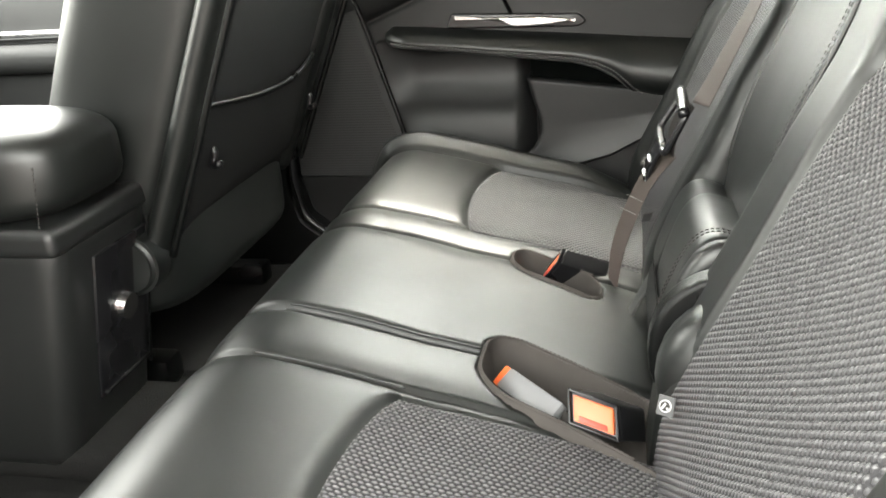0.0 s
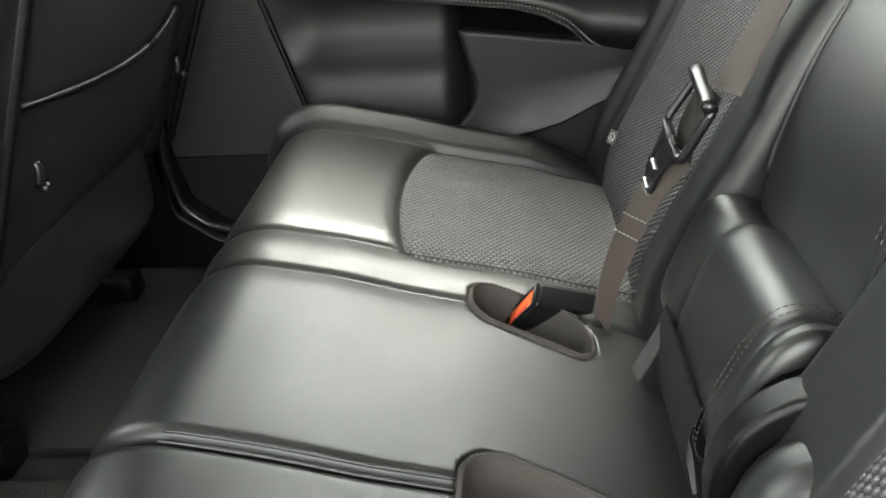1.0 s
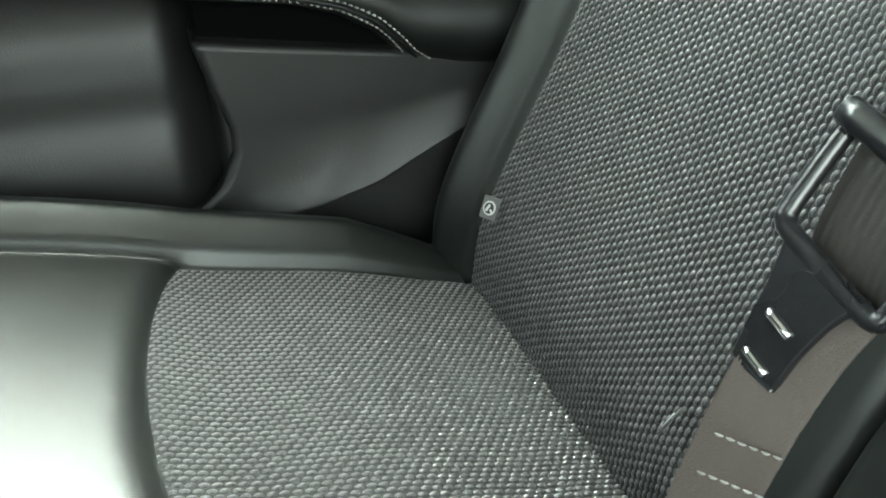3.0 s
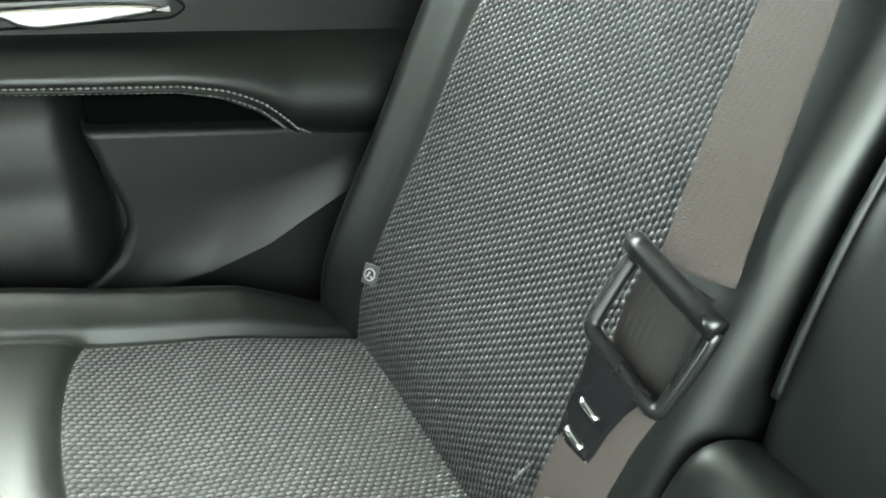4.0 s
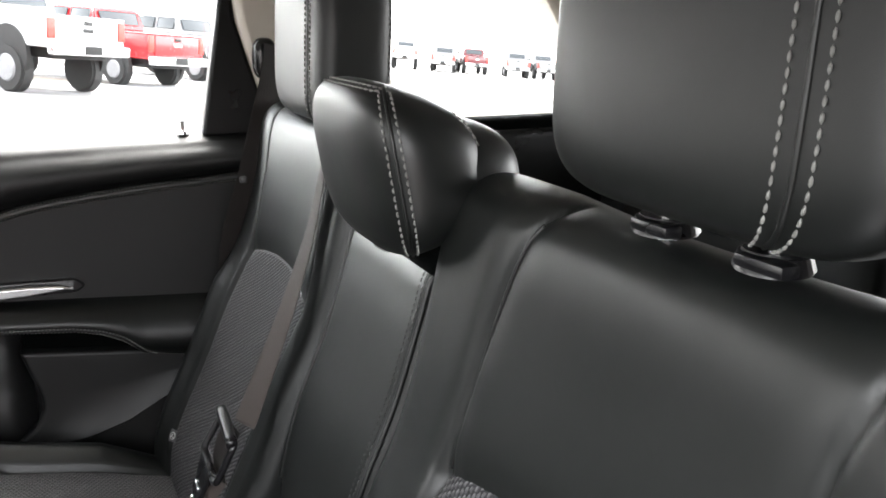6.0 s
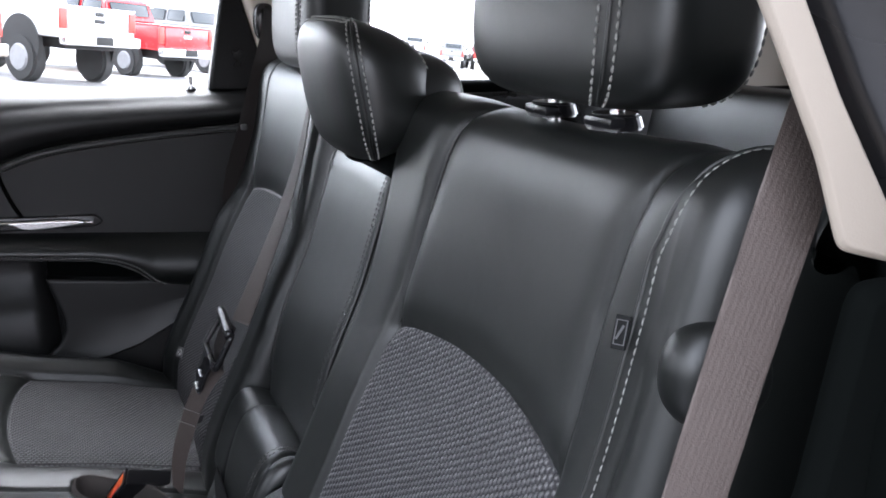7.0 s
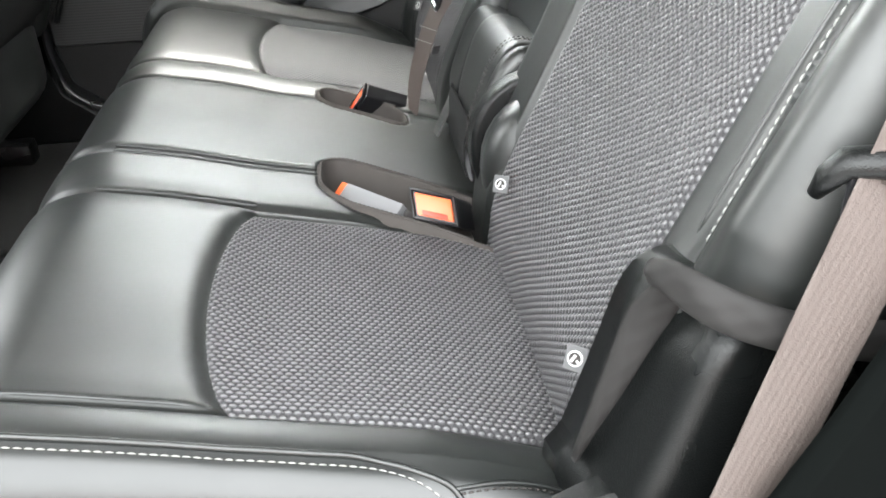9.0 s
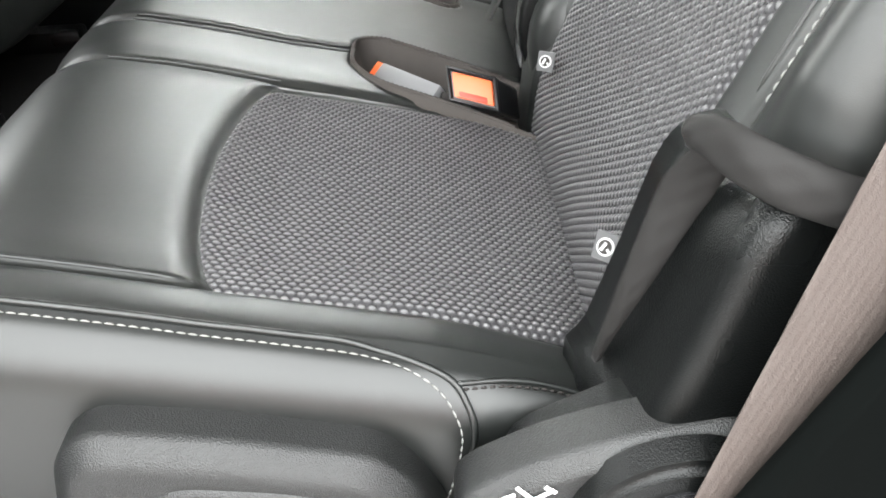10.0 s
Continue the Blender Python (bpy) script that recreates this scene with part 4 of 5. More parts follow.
def cloth_band(name, pts, wide, width, thick, mat, parent, label="", n=60, wrinkle=0.0007):
    """A soft stuffed band of cloth: lens-shaped across, thin at its edges, with slight wrinkles."""
    p, w = spline(pts, n), spline(wide, n)
    d = np.gradient(p, axis=0)
    d /= np.linalg.norm(d, axis=1)[:, None]
    w -= (w * d).sum(1)[:, None] * d
    w /= np.linalg.norm(w, axis=1)[:, None]
    m = np.cross(d, w)
    u = np.linspace(0, 1, n)
    wd = np.interp(u, np.linspace(0, 1, len(width)), width)
    ring = []
    for t in np.linspace(0, 2 * math.pi, 36, endpoint=False):
        c, q = math.cos(t), math.sin(t)
        fold = wrinkle * (np.sin(26 * u + 3 * c) + 0.6 * np.sin(47 * u - 5 * c + 1)) * (1 - c * c)
        ring.append(p + w * (c * wd / 2)[:, None] + m * (q * thick / 2 + math.copysign(1, q) * fold)[:, None])
    pts3 = np.stack(ring, 1)
    faces = grid_faces(n, 36, True) + [tuple(range(36)), tuple((n - 1) * 36 + k for k in range(36))[::-1]]
    return obj(name, pts3.reshape(-1, 3), faces, mat, parent, label)


cloth_band("edging", [(-0.020, -0.592, 0.300), (-0.014, -0.599, 0.329), (-0.001, -0.604, 0.373), (0.012, -0.607, 0.413), (0.019, -0.613, 0.434), (0.024, -0.622, 0.450)], [(0.93, -0.37, 0), (0.93, -0.37, 0)], (0.006, 0.010, 0.016, 0.021, 0.026, 0.020), 0.009, EDGECLOTH, flap, wrinkle=0.0005)
cloth_band("edging_band", [(0.013, -0.612, 0.454), (0.017, -0.630, 0.459), (0.025, -0.648, 0.458), (0.041, -0.660, 0.452), (0.064, -0.668, 0.445), (0.088, -0.670, 0.439), (0.13, -0.668, 0.429)], [(0.1, 0.25, 1), (0.1, 0.1, 1), (0, 0, 1), (0, 0, 1)], (0.016, 0.024, 0.025, 0.024, 0.025, 0.026), 0.012, EDGECLOTH, flap, wrinkle=0.0007)
knob = thing("recline_knob", "round black padded recline grip on seatback side", "seat control")
v, f = soft_box(0.158, 0.228, -0.648, -0.600, 0.708, 0.778, 0.9)
obj("grip", v, f, LEATHER, knob)

v, f = soft_box(0.172, 0.216, -0.6535, -0.63, 0.722, 0.766, 0.8)
obj("grip_cap", v, f, LEATHER, knob)
# leather skirt of the near cushion, down to the floor behind the side cover
plate("side_skirt", [(-0.452, 0.095), (-0.474, 0.20), (-0.484, 0.27), (-0.47, 0.315), (-0.10, 0.24), (-0.08, 0.095)], -0.58, -0.611, 0.004, LEATHER, near_seat, soft=4)

# ---- far side: rear door ----
GRILLE = material("speaker_grille", (0.016, 0.0165, 0.0165), 0.5, grain=0.0006, scale=700, kind="cells", bump=0.4)
door = thing("door_1", "black rear door panel with stitched armrest and map pocket", "car door", kind="structure")
PIPE = spline([(-0.60, 0.545), (-0.40, 0.625), (-0.274, 0.676), (-0.183, 0.704), (-0.03, 0.722), (0.10, 0.731), (0.20, 0.737)], 60)
dx, dz = np.meshgrid(np.linspace(-0.72, 0.21, 180), np.linspace(0.13, 0.802, 150), indexing="ij")
zp = np.interp(dx, PIPE[:, 0], PIPE[:, 1])
k = np.clip((dz - zp) / (0.802 - zp), 0, 1)
dy = 0.716 - 0.022 * np.sin(np.clip(k * 1.35, 0, 1) * math.pi) ** 0.8 * (k > 0) + 0.036 * np.clip((k - 0.72) / 0.28, 0, 1) ** 2
dy += 0.006 * bell(dz - zp, 0.006)
dy += 0.004 * np.clip((0.30 - dz) / 0.1, 0, 1)
dy += 0.065 * np.clip((-0.20 - dx) / 0.012, 0, 1) * np.clip((dx + 0.515) / 0.02, 0, 1) * np.clip((dz - 0.20) / 0.03, 0, 1) * np.clip((0.535 - dz) / 0.015, 0, 1)
sheet("panel_skin", np.stack([dx, dy, dz], -1), DOORSKIN, door)
front = PIPE[PIPE[:, 0] > -0.276]
tube("trim_welt", np.stack([front[::4, 0], np.full(len(front[::4]), 0.705), front[::4, 1] - 0.006], 1), [0.006] + [0.0095] * 59, LEATHER, door, n=60, flat=0.8)
tube("inset_seam", [(-0.276, 0.710, 0.668), (-0.270, 0.711, 0.64), (-0.258, 0.712, 0.605), (-0.245, 0.712, 0.578)], 0.0035, DARKTRIM, door, n=20)
for off in (-0.006, 0.004):
    stitches("stitching", np.stack([PIPE[18:, 0], np.full(42, 0.6972), PIPE[18:, 1] + off - 0.004], 1), THREAD, door, pitch=0.006, length=0.0045, r=0.0006, up=(0, -1, 0), label="")

ARM_LO = np.array([(-0.492, 0.545), (-0.478, 0.533), (-0.40, 0.524), (-0.347, 0.519), (-0.22, 0.503), (-0.13, 0.492), (-0.09, 0.480), (-0.055, 0.461), (-0.022, 0.434), (0.03, 0.423), (0.2, 0.405)])
ARM_HI = np.array([(-0.492, 0.553), (-0.475, 0.566), (-0.40, 0.561), (-0.24, 0.548), (0.07, 0.524), (0.2, 0.514)])
ax = np.r_[np.linspace(-0.492, -0.45, 12)[:-1], np.linspace(-0.45, 0.2, 110)]
lo, hi = np.interp(ax, *ARM_LO.T), np.interp(ax, *ARM_HI.T)
rows = []
for v in np.linspace(0, 1, 26):
    bulge = 0.058 * np.sin(math.pi * np.clip(v * 1.02, 0, 1) ** 0.75) ** 0.6
    bulge = bulge * np.clip((ax + 0.4925) / 0.05, 0, 1) ** 0.4
    rows.append(np.stack([ax, 0.722 - bulge, lo + (hi - lo) * v - 0.008 * (1 - v)], 1))
sheet("arm_pad", np.stack(rows, 1), LEATHER, door)
low = spline(ARM_LO[1:9], 300)


def arm_face(x, v):
    """On the arm pad: x along, v up from its lower edge."""
    l, h = np.interp(x, *ARM_LO.T), np.interp(x, *ARM_HI.T)
    return np.stack([x, 0.7205 - 0.058 * np.sin(math.pi * (v * 1.02) ** 0.75) ** 0.6 * np.clip((x + 0.4925) / 0.05, 0, 1) ** 0.4, l + (h - l) * v - 0.008 * (1 - v)], 1)


for v in (0.16, 0.30):
    end = 0.0 if v > 0.2 else -0.022
    xs = np.linspace(-0.475, end, 300)
    fall = np.clip((xs + 0.09) / (end + 0.09), 0, 1) ** 2
    stitches("stitching", arm_face(xs, v * (1 - 0.9 * fall)), THREAD, door, pitch=0.0058, length=0.0044, r=0.0011, up=(0, -1, 0.3))
xs = np.linspace(-0.475, -0.011, 30)
tube("armrest_welt", arm_face(xs, 0.23 * (1 - 0.9 * np.clip((xs + 0.09) / 0.08, 0, 1) ** 2)), 0.0022, DOORSKIN, door, n=80)
leaf = [(-0.352, 0.5775), (-0.30, 0.5765), (-0.25, 0.5745), (-0.19, 0.573), (-0.15, 0.570), (-0.121, 0.5645), (-0.145, 0.5605), (-0.19, 0.557), (-0.235, 0.556), (-0.25, 0.560), (-0.262, 0.568), (-0.30, 0.572)]
plate("chrome_strip", leaf, 0.712, 0.688, 0.003, CHROME, door, "tapered satin chrome pull strip", soft=1)
plate("pull_recess", [(-0.37, 0.556), (-0.36, 0.584), (-0.12, 0.574), (-0.105, 0.560), (-0.12, 0.550)], 0.722, 0.7085, 0.003, BLACK, door, soft=2)
v, f = soft_box(-0.415, -0.352, 0.690, 0.712, 0.690, 0.734, 0.8)
obj("release_bezel", v, f, BLACK, door, "oval black door release bezel")
tube("release_lever", [(-0.404, 0.688, 0.712), (-0.385, 0.685, 0.713), (-0.366, 0.688, 0.712)], 0.007, CHROME, door, "small satin release lever", n=9, flat=0.6)
S3 = lambda p: [p]
lower = S3((-0.235, 0.150)) + S3((-0.235, 0.30)) + [(-0.2, 0.305)] + [(-0.16, 0.43)] + S3((0.2, 0.405)) + S3((0.2, 0.150))
plate("lower_panel", lower, 0.73, 0.700, 0.01, DOORSKIN, door)


def pocket_face():
    """The map pocket: a flap with a scooped front end, flaring out towards its lower edge."""
    v = np.linspace(0, 1, 40)
    end = np.interp(v, [0, 0.10, 0.22, 0.40, 0.55, 0.75, 1], [-0.250, -0.226, -0.205, -0.191, -0.191, -0.202, -0.214])
    rows = []
    for k in (-2, -1, *range(60)):
        u = max(k, 0) / 59
        x = end + (0.2 - end) * u
        lo = np.interp(x, [-0.262, -0.19, -0.12, -0.06, -0.02, 0.03, 0.2], [0.296, 0.286, 0.296, 0.314, 0.336, 0.362, 0.372])
        hi = np.interp(x, [-0.214, -0.022, 0.2], [0.458, 0.433, 0.407])
        y = 0.690 - 0.013 * np.clip(1 - v / 0.55, 0, 1) ** 1.6 * np.clip(u * 4, 0.25, 1)
        z = lo + (hi - lo) * v
        back = {-2: 0.03, -1: 0.006}.get(k, 0.0)
        edge = np.stack([x - (0.003 if k == -1 else 0), y + back, z], 1)
        low, top = edge[:1] + [[0, 0.05, 0.004]], edge[-1:] + [[0, 0.006, 0.004]]
        rows.append(np.vstack([low, edge[:1] + [[0, 0.008, -0.004]], edge, top, top + [[0, 0.04, 0]]]))
    return np.array(rows)


# A solid dark plate gives the pocket opening its inner shade.
plate("pocket_mouth_shade", [(-0.212, 0.44), (-0.212, 0.512), (-0.13, 0.498), (-0.09, 0.486), (-0.055, 0.468), (-0.024, 0.442), (-0.02, 0.425)], 0.722, 0.711, 0.002, DARKTRIM, door, "dark plate standing in for shade in the map pocket opening", soft=2)
sheet("map_pocket", pocket_face(), DOORSKIN, door, "flared map pocket panel")


def holder_face():
    """The bottle holder: a hollow under the arm pad that swells into a rounded belly, closed at its rear end."""
    prof = spline([(0.720, 0.542), (0.738, 0.505), (0.742, 0.462), (0.728, 0.424), (0.705, 0.385), (0.696, 0.335), (0.699, 0.27), (0.712, 0.215), (0.718, 0.175)], 60)
    cols = []
    for x in np.r_[np.linspace(-0.53, -0.26, 24), np.linspace(-0.255, -0.196, 24)]:
        w = min(max((x + 0.53) / 0.09, 0.0), 1.0)
        w = w * w * (3 - 2 * w)
        turn = max(0.0, (x + 0.252) / 0.05)
        y = 0.717 + (prof[:, 0] - 0.717) * w + 0.045 * turn**2.2
        cols.append(np.stack([np.full(60, x), y, prof[:, 1]], 1))
    return np.array(cols)


sheet("bottle_holder", holder_face(), DOORSKIN, door, "rounded bottle holder below the armrest")
grille = S3((-0.70, 0.266)) + S3((-0.70, 0.62)) + S3((-0.545, 0.62)) + [(-0.522, 0.55)] + S3((-0.462, 0.335)) + S3((-0.45, 0.266))
plate("speaker_grille", grille, 0.72, 0.702, 0.004, GRILLE, door, "black perforated speaker grille")
tube("grille_rim", [(-0.545, 0.700, 0.62), (-0.522, 0.700, 0.55), (-0.49, 0.699, 0.44), (-0.460, 0.699, 0.335)], 0.005, PLASTIC, door, n=30)
holes, faces = [], []
rng = random.Random(4)
for i in range(58):
    for j in range(64):
        x, z = -0.692 + 0.0042 * i + 0.0021 * (j % 2), 0.275 + 0.0053 * j
        if x < -0.53 - (z - 0.55) * 0.30 - 0.012 and z < 0.605:
            o = len(holes)
            holes += [(x + 0.0013 * math.cos(a), 0.7012, z + 0.0016 * math.sin(a)) for a in np.linspace(0, 2 * math.pi, 6, endpoint=False)]
            faces.append(tuple(o + q for q in range(6)))
obj("perforations", holes, faces, material("hole_black", (0.004, 0.004, 0.004), 0.9), door)
bm = bmesh.new()
bmesh.ops.create_cone(bm, cap_ends=True, segments=20, radius1=0.0105, radius2=0.0095, depth=0.006, matrix=pose(0.077, 0.748, 0.805))
bmesh.ops.create_cone(bm, cap_ends=True, segments=14, radius1=0.0035, radius2=0.0046, depth=0.02, matrix=pose(0.077, 0.748, 0.816))
part("lock_pin", bm, CHROME, door, "chrome lock pin on the sill")
tri_trim = [(0.108, 0.795), (0.144, 0.994), (0.160, 1.09), (0.170, 1.09), (0.176, 0.994), (0.220, 0.844), (0.234, 0.795)]
plate("window_division", tri_trim, 0.765, 0.735, 0.006, PLASTIC, door)
part("window_header", block((1.05, 0.03, 0.05), 0.01, at=(-0.30, 0.75, 1.09)), PLASTIC, door)
GLASS = bpy.data.materials.new("window_glass")
GLASS.use_nodes = True
gb = GLASS.node_tree.nodes["Principled BSDF"]
gb.inputs["Transmission Weight"].default_value, gb.inputs["Roughness"].default_value, gb.inputs["IOR"].default_value = 1.0, 0.0, 1.1
gb.inputs["Base Color"].default_value = (0.93, 0.95, 0.94, 1)
pane = part("window_pane", block((0.86, 0.004, 0.30), 0, at=(-0.30, 0.772, 0.935)), GLASS, door, smooth=False)
pane.visible_shadow = False

# far sill, B-pillar foot and rubber seal
foot = [(-0.93, 0.09), (-0.90, 0.112), (-0.82, 0.16), (-0.765, 0.25), (-0.75, 0.42)] + S3((-0.75, 1.1)) + S3((-0.695, 1.1)) + [(-0.695, 0.42), (-0.703, 0.27), (-0.688, 0.19), (-0.63, 0.145), (-0.5, 0.128)] + S3((0.2, 0.118)) + S3((0.2, 0.09))
tagged(plate("pillar_trim", foot, 0.72, 0.645, 0.005, PLASTIC, None), "black plastic pillar foot and sill trim", "trim", kind="structure")
tagged(tube("door_seal", [(-0.692, 0.672, 0.75), (-0.694, 0.672, 0.42), (-0.702, 0.672, 0.27), (-0.684, 0.672, 0.188), (-0.62, 0.672, 0.150), (-0.45, 0.672, 0.135), (0.15, 0.672, 0.125)], 0.009, BLACK, None, n=80), "black rubber door seal", "door seal", kind="structure")

# far side behind the door: beige upper trim round the quarter window, dark ledge below
side = thing("wall_far_side", "beige upper side trim with quarter window over black ledge", "side trim", kind="structure")
plate("rear_pillar", S3((0.226, 0.80)) + [(0.218, 0.845), (0.177, 0.99)] + S3((0.165, 1.12)) + S3((0.36, 1.12)) + [(0.41, 1.0), (0.445, 0.91)] + S3((0.49, 0.80)), 0.76, 0.705, 0.012, PALETRIM, side)
plate("tail_pillar", S3((0.86, 0.765)) + [(0.875, 0.82), (0.835, 0.935), (0.80, 1.0)] + S3((0.72, 1.12)) + S3((1.6, 1.12)) + S3((1.6, 0.765)), 0.76, 0.70, 0.012, PALETRIM, side)
part("window_ledge", block((0.62, 0.06, 0.035), 0.012, 3, at=(0.67, 0.735, 0.79)), DARKTRIM, side)
part("header", block((0.62, 0.06, 0.06), 0.01, at=(0.55, 0.735, 1.10)), PALETRIM, side)
part("dark_ledge", block((1.45, 0.10, 0.68), 0.02, 3, at=(0.925, 0.745, 0.445)), PLASTIC, side)
pane = part("quarter_pane", block((0.55, 0.004, 0.32), 0, at=(0.62, 0.775, 0.95)), GLASS, side, smooth=False)
pane.visible_shadow = False
panel = S3((0.935, 0.965)) + S3((1.19, 0.975)) + [(1.22, 0.90)] + S3((1.24, 0.80)) + S3((1.03, 0.80)) + [(0.99, 0.86)]
plate("belt_panel", panel, 0.705, 0.692, 0.006, PALETRIM, side, "raised beige panel round the belt guide")
v, f = soft_box(1.032, 1.116, 0.625, 0.70, 0.856, 0.942, 0.8)
v = [(1.074 + (x - 1.074) * (1.08 - 0.45 * (z - 0.856) / 0.086), y, z) for x, y, z in v]
obj("belt_guide", v, f, PALETRIM, side, "rounded beige belt guide cap")
v, f = soft_box(0.196, 0.238, 0.686, 0.72, 0.895, 0.965, 0.7)
obj("belt_outlet", v, f, BLACK, side, "black belt outlet")

third_belt = thing("seat_belt", "rear-row seat belt, darkened for shade, hanging from a beige guide", "seat belt", group="seat belts")
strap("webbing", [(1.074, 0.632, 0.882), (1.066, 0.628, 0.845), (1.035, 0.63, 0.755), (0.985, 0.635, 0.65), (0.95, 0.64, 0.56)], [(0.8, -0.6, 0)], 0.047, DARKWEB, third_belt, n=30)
part("latch_plate", block((0.05, 0.02, 0.02), 0.006, 2, at=(1.032, 0.615, 0.765), turn=(0, 35, 30)), CHROME, third_belt, "bright metal latch plate")
third = thing("third_row_seat", "black leather third-row seatback behind the bench", "car seat")
v, f = soft_box(1.0, 1.12, 0.08, 0.565, 0.36, 0.815, 0.3, 0.15)
obj("seatback", v, f, LEATHER, third)
v, f = soft_box(0.60, 1.05, 0.04, 0.52, 0.22, 0.42, 0.3)
obj("seat_base", v, f, LEATHER, third)

# ---- floor, mats, shell ----
bm = block((3.6, 1.44, 0.03), 0.004, at=(-0.15, 0, 0.075))
tagged(part("floor", bm, CARPET), "dark grey car floor carpet", "carpet", kind="structure")
bm = block((0.42, 0.44, 0.012), 0.005, 2, at=(-0.72, 0.40, 0.096))
tagged(part("floor_mat", bm, CARPET), "dark carpet mat in the rear footwell", "floor mat")
bm = block((0.42, 0.5, 0.012), 0.005, 2, at=(-0.69, -0.38, 0.096))
tagged(part("floor_mat", bm, CARPET), "dark carpet mat in the rear footwell", "floor mat")
bm = block((1.3, 0.2, 0.05), 0.02, 3, at=(-1.2, 0.0, 0.11))
tagged(part("floor_tunnel", bm, CARPET), "low carpeted floor tunnel", "carpet", kind="structure")
bm = block((2.73, 1.42, 0.03), 0.01, at=(0.285, 0.02, 1.135))
tagged(part("ceiling", bm, HEADLINER), "beige fabric headliner", "headliner", kind="structure")
tail = thing("wall_rear", "beige tailgate trim with rear glass opening", "tailgate trim", kind="structure")
part("lower_trim", block((0.05, 1.44, 0.62), 0.01, at=(1.63, 0, 0.42)), PLASTIC, tail)
part("left_post", block((0.06, 0.30, 0.42), 0.02, at=(1.63, -0.57, 0.93)), PALETRIM, tail)
part("right_post", block((0.06, 0.30, 0.42), 0.02, at=(1.63, 0.57, 0.93)), PALETRIM, tail)
dash = tagged(part("dashboard", block((0.45, 1.44, 0.66), 0.06, 4, at=(-1.95, 0, 0.42)), PLASTIC), "black dashboard across the front", "dashboard")
front_door = thing("door_2", "black front passenger door panel with chrome strip", "car door", kind="structure")
part("panel_skin", block((1.1, 0.04, 0.66), 0.01, at=(-1.30, 0.735, 0.46)), DOORSKIN, front_door)
part("arm_pad", block((0.75, 0.08, 0.06), 0.025, 4, at=(-1.28, 0.70, 0.535)), DOORSKIN, front_door)
part("chrome_strip", block((0.55, 0.02, 0.018), 0.006, 3, at=(-1.25, 0.70, 0.583)), CHROME, front_door, "bright satin chrome strip")
near_front = thing("door_3", "black front driver door panel seen inside", "car door", kind="structure")
part("panel_skin", block((1.15, 0.05, 0.70), 0.01, at=(-1.33, -0.745, 0.45)), DOORSKIN, near_front)
part("door_post", block((0.10, 0.07, 1.02), 0.02, at=(-0.76, -0.735, 0.60)), PLASTIC, near_front)

# near side of the opening: beige pillar edge, black frame, lower trim
pillar = thing("wall_near_pillar", "pale beige pillar trim strip beside black door frame", "pillar trim", kind="structure")
plate("pillar_edge", S3((0.025, 1.11)) + [(0.112, 0.974), (0.139, 0.934), (0.172, 0.882)] + S3((0.194, 0.836)) + S3((0.245, 0.822)) + [(0.228, 0.850), (0.182, 0.909), (0.138, 0.974)] + S3((0.05, 1.11)), -0.696, -0.70, 0.003, BEIGE, pillar, soft=2)
plate("door_frame", S3((0.04, 1.12)) + [(0.135, 0.985), (0.185, 0.912), (0.230, 0.855)] + S3((0.26, 0.80)) + S3((0.42, 0.80)) + S3((0.30, 1.12)), -0.69, -0.725, 0.02, BLACK, pillar)
plate("painted_frame", S3((0.10, 1.12)) + [(0.165, 1.00)] + S3((0.26, 0.86)) + S3((0.50, 0.86)) + S3((0.50, 1.12)), -0.73, -0.75, 0.015, material("silver_paint", (0.45, 0.46, 0.48), 0.3, metal=0.6), pillar)
plate("lower_trim", [(-0.06, 0.10), (0.028, 0.306), (0.078, 0.41), (0.122, 0.514), (0.158, 0.63), (0.183, 0.71), (0.20, 0.82), (0.60, 0.82), (0.60, 0.10)], -0.70, -0.712, 0.008, DARKTRIM, pillar, soft=8)
# Body side out of view, added to keep rear light off the hinge tower.
part("outer_panel", block((1.55, 0.13, 1.25), 0.04, 4, at=(1.02, -0.785, 0.45)), material("dark_body_paint", (0.05, 0.052, 0.055), 0.3, coat=0.5), pillar, "unseen dark grey body side, added to shade the hinge tower")
part("inner_side", block((1.40, 0.04, 0.66), 0.01, at=(0.92, -0.71, 0.43)), DARKTRIM, pillar)
part("upper_side", block((1.05, 0.04, 0.34), 0.01, at=(1.10, -0.705, 0.965)), BEIGE, pillar)
part("wheel_cover", block((0.5, 0.12, 0.34), 0.05, 4, at=(0.50, -0.62, 0.36)), DARKTRIM, pillar)

# the near rear door stands wide open beside its post; unseen, added to block near-side light
open_door = thing("door_4", "black rear door standing wide open on the near side", "car door", kind="structure")
way = pose(-0.80, -0.80, 0, 0, 0, 255)
for nm, size, at, mat in (("panel_skin", (1.0, 0.09, 0.74), (0.52, 0, 0.42), DOORSKIN), ("window_frame", (0.05, 0.04, 0.34), (0.06, 0, 0.95), BLACK), ("window_frame", (0.05, 0.04, 0.34), (0.96, 0, 0.95), BLACK), ("window_frame", (0.92, 0.04, 0.04), (0.51, 0, 1.11), BLACK)):
    bm = block(size, 0.015, 3, at=at)
    bm.transform(way)
    part(nm, bm, mat, open_door)

# ---- front passenger seat and centre console ----
fseat = thing("front_seat", "black leather front passenger seat with rear map pocket", "car seat")
v, f = soft_box(-0.775, -0.550, 0.085, 0.595, 0.30, 1.0, 0.30, 0.43, n=64, m=40)
obj("seatback", v, f, LEATHER, fseat)


